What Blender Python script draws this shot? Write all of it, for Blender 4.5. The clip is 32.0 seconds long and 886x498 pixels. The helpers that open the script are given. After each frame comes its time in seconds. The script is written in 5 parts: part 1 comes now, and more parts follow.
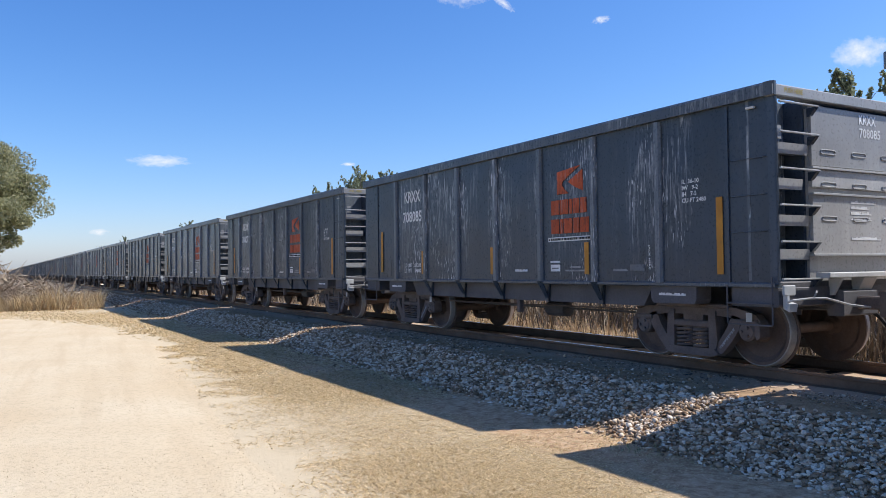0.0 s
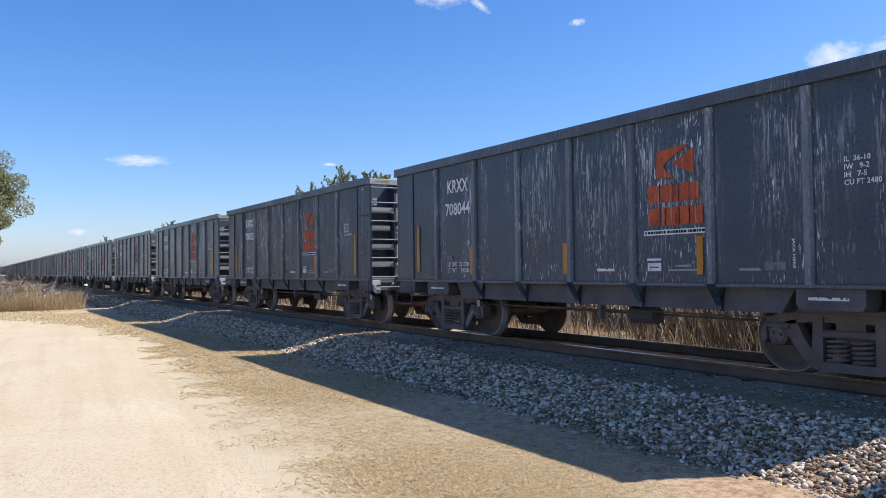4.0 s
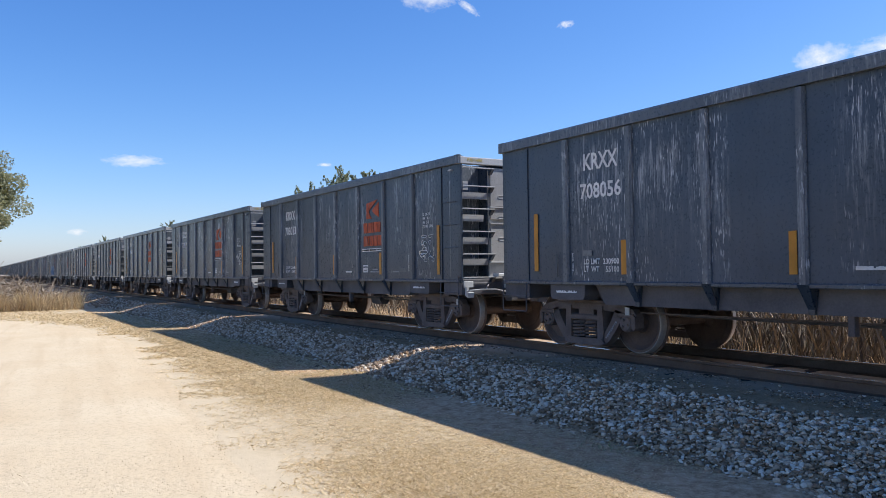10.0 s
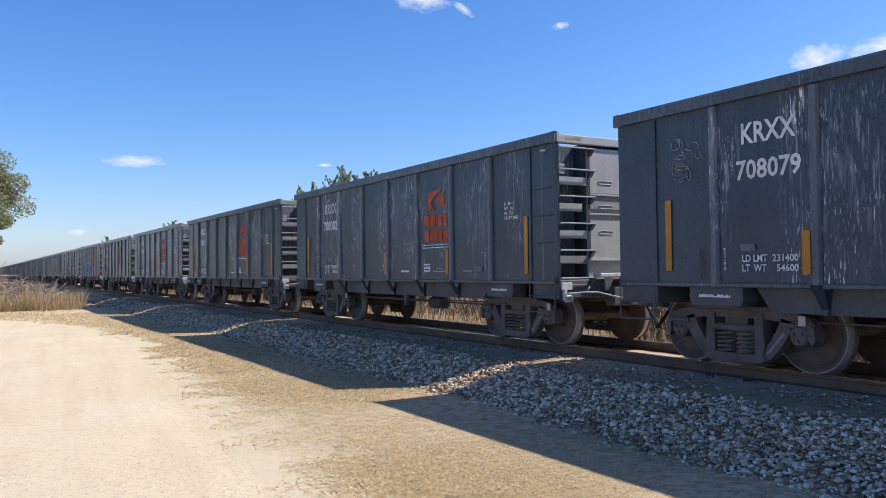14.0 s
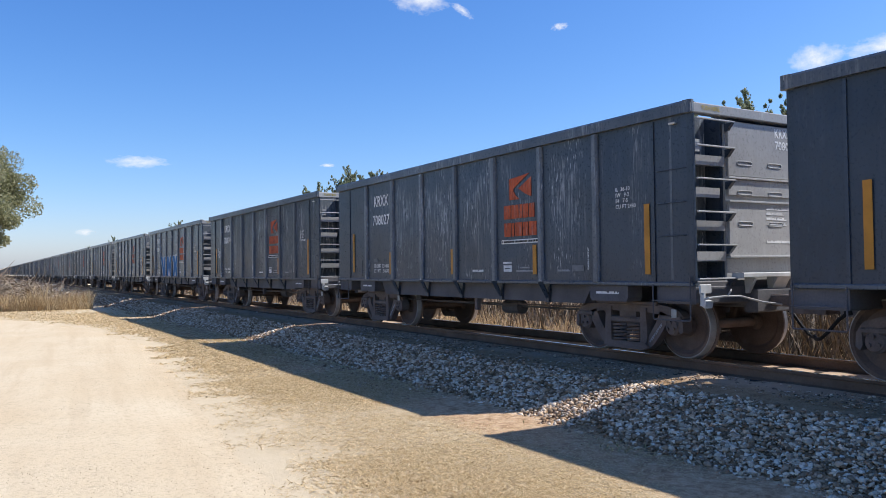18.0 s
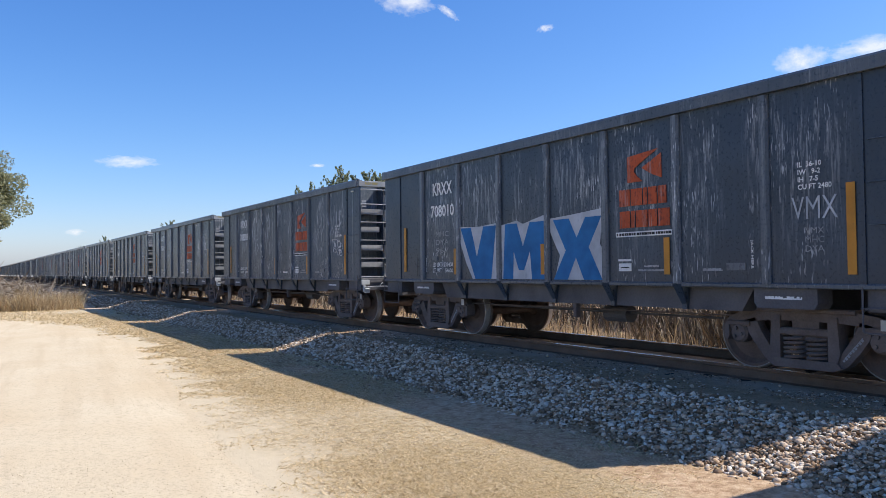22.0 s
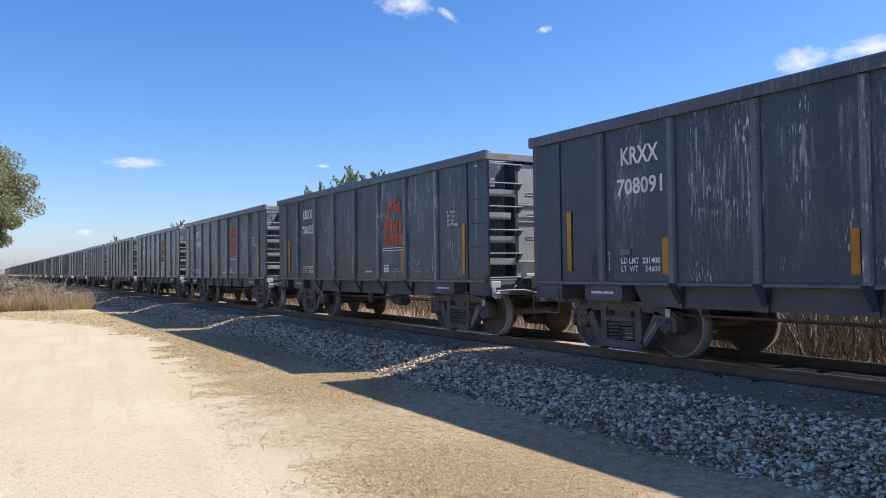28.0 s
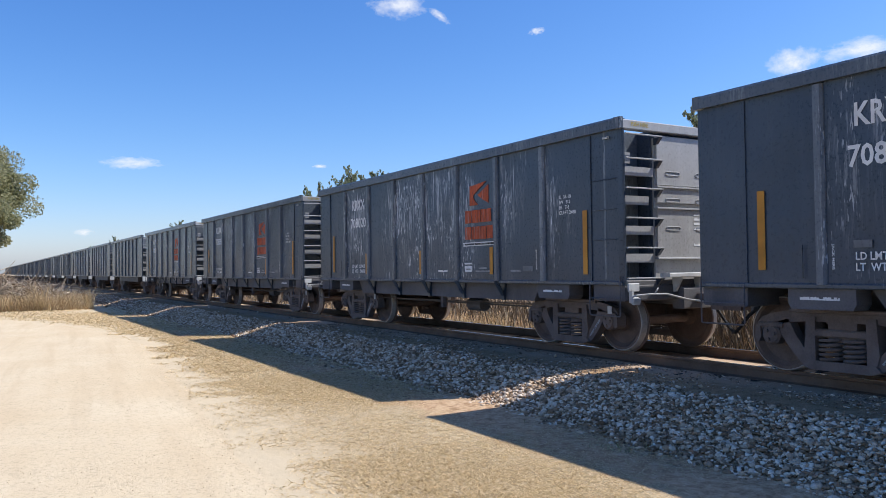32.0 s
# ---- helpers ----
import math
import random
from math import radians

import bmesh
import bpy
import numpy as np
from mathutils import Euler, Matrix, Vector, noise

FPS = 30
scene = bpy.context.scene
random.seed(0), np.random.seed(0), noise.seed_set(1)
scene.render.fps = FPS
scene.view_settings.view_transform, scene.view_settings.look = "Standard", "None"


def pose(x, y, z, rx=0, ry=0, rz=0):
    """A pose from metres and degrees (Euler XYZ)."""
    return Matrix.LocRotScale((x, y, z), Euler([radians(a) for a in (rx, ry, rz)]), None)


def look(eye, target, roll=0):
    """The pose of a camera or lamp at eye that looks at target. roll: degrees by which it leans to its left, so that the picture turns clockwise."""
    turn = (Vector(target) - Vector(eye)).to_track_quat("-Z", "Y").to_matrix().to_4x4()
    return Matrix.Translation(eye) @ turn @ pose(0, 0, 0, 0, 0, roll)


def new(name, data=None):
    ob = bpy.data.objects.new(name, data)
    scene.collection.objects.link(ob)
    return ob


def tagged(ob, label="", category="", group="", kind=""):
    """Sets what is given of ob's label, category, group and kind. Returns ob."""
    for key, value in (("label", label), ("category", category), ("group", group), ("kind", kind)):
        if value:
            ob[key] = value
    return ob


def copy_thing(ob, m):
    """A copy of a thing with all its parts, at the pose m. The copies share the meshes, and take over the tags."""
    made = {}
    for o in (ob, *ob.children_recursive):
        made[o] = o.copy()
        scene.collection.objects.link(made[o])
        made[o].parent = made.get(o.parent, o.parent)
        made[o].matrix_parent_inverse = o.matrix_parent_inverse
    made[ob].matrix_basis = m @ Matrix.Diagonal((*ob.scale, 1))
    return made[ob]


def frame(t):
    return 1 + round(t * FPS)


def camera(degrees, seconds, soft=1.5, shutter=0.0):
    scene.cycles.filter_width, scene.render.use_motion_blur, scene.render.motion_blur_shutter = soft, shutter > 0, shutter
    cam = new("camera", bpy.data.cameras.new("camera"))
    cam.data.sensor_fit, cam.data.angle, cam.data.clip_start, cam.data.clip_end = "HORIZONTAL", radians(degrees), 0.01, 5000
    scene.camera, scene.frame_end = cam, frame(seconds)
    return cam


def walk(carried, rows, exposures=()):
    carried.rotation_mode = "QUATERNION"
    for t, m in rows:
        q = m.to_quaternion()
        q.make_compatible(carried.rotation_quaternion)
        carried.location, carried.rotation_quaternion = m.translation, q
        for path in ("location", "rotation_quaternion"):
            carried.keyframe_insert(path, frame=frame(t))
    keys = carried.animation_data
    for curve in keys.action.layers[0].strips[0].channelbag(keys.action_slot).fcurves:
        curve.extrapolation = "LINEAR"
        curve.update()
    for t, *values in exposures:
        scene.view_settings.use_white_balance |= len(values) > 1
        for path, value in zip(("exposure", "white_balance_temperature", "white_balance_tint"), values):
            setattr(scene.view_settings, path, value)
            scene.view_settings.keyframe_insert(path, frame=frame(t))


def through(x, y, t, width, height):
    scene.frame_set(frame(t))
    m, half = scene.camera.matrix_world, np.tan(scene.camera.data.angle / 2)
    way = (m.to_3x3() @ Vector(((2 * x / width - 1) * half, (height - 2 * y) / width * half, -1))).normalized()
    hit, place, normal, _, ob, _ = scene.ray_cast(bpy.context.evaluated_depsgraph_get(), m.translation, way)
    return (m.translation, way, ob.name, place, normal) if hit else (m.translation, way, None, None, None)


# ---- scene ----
# World: the track runs along y, the rail heads lie at z = 0, the camera stands beside the road at x = 0, y = 0.
EYE = (0.0, 0.0, 1.303)
HEADING, TILT, LEAN = -31.36, 91.45, 0.69
cam = camera(59.57, 32.0, soft=0.7)
TURN = [(0.0, -1.17), (0.5, -1.17), (1.0, -1.21), (1.5, -1.03), (2.0, -0.70), (2.5, -0.46), (4.5, 0.18), (5.0, 0.28),
        (5.5, 0.28), (6.0, 0.23), (7.0, 0.20), (8.0, 0.22), (9.0, 0.18), (10.0, 0.10), (11.0, 0.02), (12.0, 0.0),
        (13.5, -0.02), (15.5, -0.23), (16.0, -0.32), (17.0, -0.42), (18.0, -0.46), (18.5, -0.37), (19.0, -0.32),
        (19.5, -0.18), (20.0, -0.09), (20.5, 0.0), (21.0, 0.05), (22.0, 0.09), (22.5, 0.0), (23.0, -0.05), (24.0, -0.14),
        (25.0, -0.23), (25.5, -0.32), (27.5, -0.56), (28.5, -0.65), (29.0, -0.74), (30.0, -0.88), (30.5, -0.98),
        (31.0, -0.84), (31.5, -0.70), (32.0, -0.51)]
walk(cam, [(t, pose(*EYE, TILT, LEAN, HEADING - a)) for t, a in TURN])

# ---- light ----
SUN_SLOPE = 0.49      # how far the light goes along +y for each metre towards -x
SUN_SHIFT = 0.786     # how far it goes towards -x for each metre down
to_sun = Vector((SUN_SHIFT, -SUN_SHIFT * SUN_SLOPE, 1.0)).normalized()
sun_data = bpy.data.lights.new("sun", "SUN")
sun_data.energy, sun_data.angle, sun_data.color = 5.0, radians(0.53), (1.0, 0.98, 0.96)
sun = new("sun", sun_data)
sun.matrix_world = look(to_sun * 60, (0, 0, 0))
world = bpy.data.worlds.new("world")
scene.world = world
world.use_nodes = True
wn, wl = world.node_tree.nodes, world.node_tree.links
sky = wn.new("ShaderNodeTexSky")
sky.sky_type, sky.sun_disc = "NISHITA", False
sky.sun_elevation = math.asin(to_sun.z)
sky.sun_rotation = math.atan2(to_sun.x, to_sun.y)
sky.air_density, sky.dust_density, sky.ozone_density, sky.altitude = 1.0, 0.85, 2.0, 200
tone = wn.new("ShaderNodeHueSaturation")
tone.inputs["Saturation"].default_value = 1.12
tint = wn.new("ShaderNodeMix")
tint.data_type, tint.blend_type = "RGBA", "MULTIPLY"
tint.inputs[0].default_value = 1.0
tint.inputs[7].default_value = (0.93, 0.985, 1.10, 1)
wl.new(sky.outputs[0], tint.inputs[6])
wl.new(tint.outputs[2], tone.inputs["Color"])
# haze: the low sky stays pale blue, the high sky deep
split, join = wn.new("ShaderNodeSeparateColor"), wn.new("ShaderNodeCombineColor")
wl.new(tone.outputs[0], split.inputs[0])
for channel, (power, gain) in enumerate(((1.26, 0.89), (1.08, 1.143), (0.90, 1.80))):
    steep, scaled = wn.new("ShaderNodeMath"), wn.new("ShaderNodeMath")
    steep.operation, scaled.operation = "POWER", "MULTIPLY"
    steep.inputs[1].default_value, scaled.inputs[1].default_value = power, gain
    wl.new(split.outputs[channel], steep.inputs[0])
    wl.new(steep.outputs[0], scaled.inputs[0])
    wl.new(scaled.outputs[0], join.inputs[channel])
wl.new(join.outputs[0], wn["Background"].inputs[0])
wn["Background"].inputs[1].default_value = 0.1
scene.view_settings.exposure = 0.15

# ---- materials ----
GROUND = -0.5
MID = 9.33            # the middle of the track


def shader(name, gloss=0.15):
    m = bpy.data.materials.new(name)
    m.use_nodes = True
    nt = m.node_tree
    b = nt.nodes["Principled BSDF"]
    b.inputs["Specular IOR Level"].default_value = gloss
    return m, nt.nodes, nt.links, b


def coords(n, l, space="Object", scale=(1, 1, 1), drift=0.0):
    """Coordinates of the object or the world, stretched, and shifted by the object's own random number."""
    if space == "World":
        out = n.new("ShaderNodeNewGeometry").outputs["Position"]
    else:
        out = n.new("ShaderNodeTexCoord").outputs["Object"]
    if drift:
        info = n.new("ShaderNodeObjectInfo")
        mul = n.new("ShaderNodeMath")
        mul.operation = "MULTIPLY"
        mul.inputs[1].default_value = drift
        l.new(info.outputs["Random"], mul.inputs[0])
        add = n.new("ShaderNodeVectorMath")
        l.new(out, add.inputs[0])
        l.new(mul.outputs[0], add.inputs[1])
        out = add.outputs[0]
    mp = n.new("ShaderNodeMapping")
    mp.inputs["Scale"].default_value = scale
    l.new(out, mp.inputs[0])
    return mp.outputs[0]


def noise_at(n, l, vec, scale, detail=4.0, rough=0.55):
    t = n.new("ShaderNodeTexNoise")
    t.inputs["Scale"].default_value, t.inputs["Detail"].default_value, t.inputs["Roughness"].default_value = scale, detail, rough
    l.new(vec, t.inputs["Vector"])
    return t.outputs["Fac"]


def ramp(n, l, fac, *stops):
    r = n.new("ShaderNodeValToRGB")
    e = r.color_ramp.elements
    while len(e) < len(stops):
        e.new(0.5)
    for el, (p, c) in zip(e, stops):
        el.position = p
        el.color = (*c, 1) if isinstance(c, tuple) else (c, c, c, 1)
    l.new(fac, r.inputs[0])
    return r.outputs[0]


def blend(n, l, fac, a, b, mode="MIX"):
    m = n.new("ShaderNodeMix")
    m.data_type, m.blend_type = "RGBA", mode
    for sock, v in ((0, fac), (6, a), (7, b)):
        if isinstance(v, (int, float)):
            m.inputs[sock].default_value = v
        elif isinstance(v, tuple):
            m.inputs[sock].default_value = (*v, 1)
        else:
            l.new(v, m.inputs[sock])
    return m.outputs[2]


def times(n, l, a, b):
    m = n.new("ShaderNodeMath")
    m.operation = "MULTIPLY"
    for i, v in enumerate((a, b)):
        if isinstance(v, (int, float)):
            m.inputs[i].default_value = v
        else:
            l.new(v, m.inputs[i])
    return m.outputs[0]


def bump(n, l, b, fac, strength, distance):
    k = n.new("ShaderNodeBump")
    k.inputs["Strength"].default_value, k.inputs["Distance"].default_value = strength, distance
    l.new(fac, k.inputs["Height"])
    l.new(k.outputs[0], b.inputs["Normal"])


def plain(name, dark, light, scale=3.0, rough=0.6, metal=0.0, grain=40.0, relief=0.25, space="Object", drift=30.0, gloss=0.15):
    """Colour between two tones at a wide and a fine scale, with a fine relief."""
    m, n, l, b = shader(name, gloss)
    v = coords(n, l, space, drift=drift)
    wide, fine = noise_at(n, l, v, scale), noise_at(n, l, v, grain, 3)
    c = ramp(n, l, wide, (0.32, dark), (0.68, light))
    c = blend(n, l, 0.35, c, ramp(n, l, fine, (0.3, dark), (0.7, light)))
    l.new(c, b.inputs["Base Color"])
    b.inputs["Roughness"].default_value, b.inputs["Metallic"].default_value = rough, metal
    bump(n, l, b, fine, relief, 0.01)
    return m


def car_paint(name, base, dusty, streak, much, clean_ends=False, even=False):
    """Weathered dark paint with dust and pale runs of lime down the sheets."""
    m, n, l, b = shader(name, 0.34)
    v = coords(n, l, drift=57.0)
    run = coords(n, l, scale=(9, 9, 0.55), drift=57.0)
    run2 = coords(n, l, scale=(21, 21, 1.7), drift=57.0)
    wide, fine = noise_at(n, l, v, 0.9), noise_at(n, l, v, 28, 5)
    c = ramp(n, l, wide, (0.3, base), (0.75, dusty))
    c = blend(n, l, 0.3, c, ramp(n, l, fine, (0.35, base), (0.7, dusty)))
    soft = ramp(n, l, noise_at(n, l, run, 1.0, 3), (0.5, 0.0), (0.78, 0.15))
    c = blend(n, l, soft, c, tuple(x * 1.7 + 0.012 for x in dusty))
    # runs start at blots of their own height and thin out downwards
    along = coords(n, l, scale=(1, 1, 0.04), drift=57.0)
    lines = ramp(n, l, noise_at(n, l, run2, 1.0, 7, 0.75), (0.50, 0.0), (0.62, 0.75))
    tall = n.new("ShaderNodeSeparateXYZ")
    l.new(n.new("ShaderNodeTexCoord").outputs["Object"], tall.inputs[0])
    start = n.new("ShaderNodeMath")
    start.operation = "MULTIPLY_ADD"
    start.inputs[1].default_value = 2.3
    l.new(noise_at(n, l, along, 2.6, 3), start.inputs[0])
    l.new(tall.outputs[2], start.inputs[2])
    level = n.new("ShaderNodeMapRange")
    level.inputs[1].default_value, level.inputs[2].default_value = 2.0, 5.0
    l.new(start.outputs[0], level.inputs[0])
    fall = ramp(n, l, level.outputs[0], (0.18, 0.10), (0.60, 1.0), (0.70, 1.0), (0.73, 1.0 if even else 0.12))
    where = ramp(n, l, noise_at(n, l, along, 1.15, 3), (0.43, 0.0), (0.54, 1.0))
    if clean_ends:
        # the end panels carry fewer runs
        length = n.new("ShaderNodeMapRange")
        length.inputs[2].default_value = 11.45
        l.new(tall.outputs[1], length.inputs[0])
        where = times(n, l, where, ramp(n, l, length.outputs[0], (0.06, 0.03), (0.10, 0.8), (0.83, 1.0), (0.86, 0.06)))
    info = n.new("ShaderNodeObjectInfo")
    amount = ramp(n, l, info.outputs["Random"], (0.0, min(1.0, much * 0.3)), (0.5, min(1.0, much * 0.55)), (1.0, min(1.0, much * 0.9)))
    c = blend(n, l, times(n, l, times(n, l, times(n, l, lines, fall), where), amount), c, streak)
    # bright short drips
    drip = coords(n, l, scale=(44, 44, 6.5), drift=57.0)
    short = ramp(n, l, noise_at(n, l, drip, 1.0, 2, 0.5), (0.605, 0.0), (0.665, 0.95))
    here = ramp(n, l, noise_at(n, l, v, 1.5, 3), (0.46, 0.03), (0.57, 1.0))
    c = blend(n, l, times(n, l, times(n, l, short, here), times(n, l, where, amount)), c, tuple(min(0.9, x * 1.25) for x in streak))
    shade = ramp(n, l, info.outputs["Random"], (0.0, 1.15), (0.35, 0.8), (0.7, 1.1), (1.0, 0.72))
    c = blend(n, l, 1.0, c, shade, "MULTIPLY")
    l.new(c, b.inputs["Base Color"])
    l.new(ramp(n, l, fine, (0.3, 0.23), (0.7, 0.42)), b.inputs["Roughness"])
    bump(n, l, b, noise_at(n, l, v, 2.2, 3), 0.25, 0.03)
    return m


def worn(name, colour, under, scale=24.0, cut=0.62, rough=0.6, runs=0.0):
    """Paint that has flaked to what lies under it."""
    m, n, l, b = shader(name)
    v = coords(n, l, drift=40.0)
    run = coords(n, l, scale=(30, 30, 5), drift=40.0)
    f = blend(n, l, 0.5, noise_at(n, l, v, scale, 5), noise_at(n, l, run, 1.0, 4))
    c = ramp(n, l, f, (cut - 0.08, colour), (cut + 0.06, under))
    if runs:
        thin = coords(n, l, scale=(26, 26, 1.6), drift=57.0)
        c = blend(n, l, ramp(n, l, noise_at(n, l, thin, 1.0, 5, 0.7), (0.55, 0.0), (0.66, runs)), c, (0.45, 0.42, 0.40))
    dirt = ramp(n, l, noise_at(n, l, v, 3.0), (0.35, 0.72), (0.65, 1.0))
    l.new(blend(n, l, 1.0, c, dirt, "MULTIPLY"), b.inputs["Base Color"])
    b.inputs["Roughness"].default_value = rough
    return m


PAINT = car_paint("dark_car_paint", (0.025, 0.036, 0.052), (0.054, 0.073, 0.100), (0.70, 0.71, 0.72), 1.5, True)
# posts paler than the sheets: the light on the ribs is in the colour
PAINT_POST = car_paint("lightened_post_paint", (0.072, 0.087, 0.106), (0.165, 0.184, 0.204), (0.60, 0.61, 0.62), 1.2)
PAINT_CAP = car_paint("dusty_cap_paint", (0.050, 0.063, 0.079), (0.112, 0.128, 0.145), (0.50, 0.51, 0.51), 0.6, even=True)
# car ends painted far lighter, with the sunlight on them in the colour
PAINT_END_LIT = car_paint("sunlit_end_paint", (0.29, 0.284, 0.272), (0.41, 0.402, 0.388), (0.46, 0.46, 0.45), 0.35)
PAINT_LOW = plain("under_frame_paint", (0.075, 0.074, 0.080), (0.150, 0.144, 0.148), 2.0, 0.6)
DUSTY_EDGE = plain("dusty_edge", (0.30, 0.30, 0.295), (0.46, 0.46, 0.45), 3.0, 0.8)
TRUCK = plain("cast_steel", (0.100, 0.081, 0.073), (0.195, 0.157, 0.140), 4.0, 0.75, 0.0)
WHEEL = plain("rusty_wheel", (0.090, 0.066, 0.057), (0.175, 0.128, 0.104), 4.0, 0.7, 0.0)
TREAD = plain("worn_tread", (0.28, 0.265, 0.25), (0.42, 0.40, 0.375), 8.0, 0.45, 0.3)
RAIL = plain("rusty_rail", (0.12, 0.075, 0.052), (0.21, 0.138, 0.095), 3.0, 0.7, 0.2, space="World", drift=0)
RAIL_TOP = plain("bright_rail_head", (0.40, 0.38, 0.36), (0.6, 0.58, 0.55), 5.0, 0.2, 1.0, space="World", drift=0)
TIE = plain("creosoted_wood", (0.022, 0.018, 0.015), (0.075, 0.06, 0.05), 5.0, 0.85, grain=25, relief=0.5)
WHITE = worn("white_lettering", (0.82, 0.82, 0.80), (0.26, 0.26, 0.26), 26, 0.66)
WHITE_END = worn("bright_lettering", (0.88, 0.88, 0.87), (0.6, 0.6, 0.6), 26, 0.7)
WHITE_FRESH = worn("white_fittings", (0.60, 0.60, 0.58), (0.28, 0.27, 0.26), 20, 0.66)
YELLOW = worn("amber_reflector", (0.56, 0.25, 0.040), (0.26, 0.13, 0.05), 14, 0.70, 0.35)
ORANGE = worn("orange_emblem_paint", (0.52, 0.105, 0.040), (0.16, 0.055, 0.040), 22, 0.59, runs=0.5)
BLACK = plain("black_lettering", (0.01, 0.01, 0.01), (0.03, 0.03, 0.03), 8, 0.6)
PALE_YELLOW = worn("yellow_stencil", (0.42, 0.33, 0.10), (0.12, 0.11, 0.08), 30, 0.62)
TAG = worn("grey_spray", (0.36, 0.37, 0.38), (0.09, 0.095, 0.10), 20, 0.62)
SPRAY_BLUE = worn("blue_spray", (0.03, 0.17, 0.40), (0.05, 0.13, 0.27), 6, 0.72)
SPRAY_WHITE = worn("white_spray", (0.50, 0.53, 0.56), (0.22, 0.26, 0.32), 6, 0.66)
FAINT = worn("faint_stencil", (0.20, 0.21, 0.22), (0.07, 0.075, 0.08), 26, 0.6)
RUBBER = plain("rubber_hose", (0.012, 0.012, 0.012), (0.03, 0.03, 0.03), 8, 0.7)


# ---- mesh helpers ----
class Shape:
    """Gathers solids into one mesh."""

    def __init__(self):
        self.v, self.f = [], []

    def add(self, verts, faces):
        k = len(self.v)
        self.v += [tuple(p) for p in verts]
        self.f += [tuple(i + k for i in q) for q in faces]
        return self

    def box(self, x0, x1, y0, y1, z0, z1, cut=0.0):
        """A box, its long edges chamfered by cut."""
        if cut <= 0:
            self.add([(x, y, z) for x in (x0, x1) for y in (y0, y1) for z in (z0, z1)],
                     [(0, 1, 3, 2), (4, 6, 7, 5), (0, 4, 5, 1), (2, 3, 7, 6), (0, 2, 6, 4), (1, 5, 7, 3)])
            return self
        dx, dy, dz = x1 - x0, y1 - y0, z1 - z0
        if dy >= dx and dy >= dz:
            return self.prism("y", chamfered(x0, x1, z0, z1, cut), y0, y1)
        if dz >= dx:
            return self.prism("z", chamfered(x0, x1, y0, y1, cut), z0, z1)
        return self.prism("x", chamfered(y0, y1, z0, z1, cut), x0, x1)

    def prism(self, axis, pts, a, b):
        """A flat outline (the two other axes in order) pushed along an axis from a to b."""
        def at(p, w):
            return {"x": (w, p[0], p[1]), "y": (p[0], w, p[1]), "z": (p[0], p[1], w)}[axis]
        n = len(pts)
        self.add([at(p, a) for p in pts] + [at(p, b) for p in pts],
                 [tuple(range(n))[::-1], tuple(range(n, 2 * n))] + [(i, (i + 1) % n, n + (i + 1) % n, n + i) for i in range(n)])
        return self

    def spin(self, axis, profile, centre, steps=28):
        """A closed or open profile of (along, radius) turned round an axis through centre."""
        k = len(profile)
        vs = []
        for s in range(steps):
            c, w = math.cos(2 * math.pi * s / steps), math.sin(2 * math.pi * s / steps)
            for a, r in profile:
                p = {"x": (a, r * c, r * w), "y": (r * c, a, r * w), "z": (r * c, r * w, a)}[axis]
                vs.append((p[0] + centre[0], p[1] + centre[1], p[2] + centre[2]))
        fs = [(s * k + i, s * k + i + 1, (s + 1) % steps * k + i + 1, (s + 1) % steps * k + i) for s in range(steps) for i in range(k - 1)]
        self.add(vs, fs)
        return self

    def tube(self, path, r, sides=6, r_end=None):
        """A round bar along a path of points."""
        path = [Vector(p) for p in path]
        vs, fs = [], []
        for i, p in enumerate(path):
            d = (path[min(i + 1, len(path) - 1)] - path[max(i - 1, 0)]).normalized()
            a = d.cross(Vector((0.13, 0.31, 0.94))).normalized()
            b = d.cross(a)
            rr = r if r_end is None else r + (r_end - r) * i / (len(path) - 1)
            for s in range(sides):
                w = 2 * math.pi * s / sides
                vs.append(p + (a * math.cos(w) + b * math.sin(w)) * rr)
        for i in range(len(path) - 1):
            for s in range(sides):
                fs.append((i * sides + s, i * sides + (s + 1) % sides, (i + 1) * sides + (s + 1) % sides, (i + 1) * sides + s))
        fs += [tuple(range(sides)), tuple(range(len(vs) - sides, len(vs)))]
        self.add(vs, fs)
        return self

    def mesh(self, name, *materials, smooth=False):
        me = bpy.data.meshes.new(name)
        me.from_pydata(self.v, [], self.f)
        bm = bmesh.new()
        bm.from_mesh(me)
        bmesh.ops.recalc_face_normals(bm, faces=bm.faces)
        bm.to_mesh(me)
        bm.free()
        for m in materials:
            me.materials.append(m)
        if smooth:
            for p in me.polygons:
                p.use_smooth = True
        return me


def chamfered(x0, x1, y0, y1, c):
    return [(x0 + c, y0), (x1 - c, y0), (x1, y0 + c), (x1, y1 - c), (x1 - c, y1), (x0 + c, y1), (x0, y1 - c), (x0, y0 + c)]


def part(name, shape, material, parent, label="", smooth=False, m=None):
    """Links one mesh as a part under a thing or a part."""
    data = shape.mesh(name, material, smooth=smooth) if isinstance(shape, Shape) else shape
    ob = new(name, data)
    ob.parent = parent
    if m is not None:
        ob.matrix_basis = m
    if label:
        tagged(ob, label)
    return ob


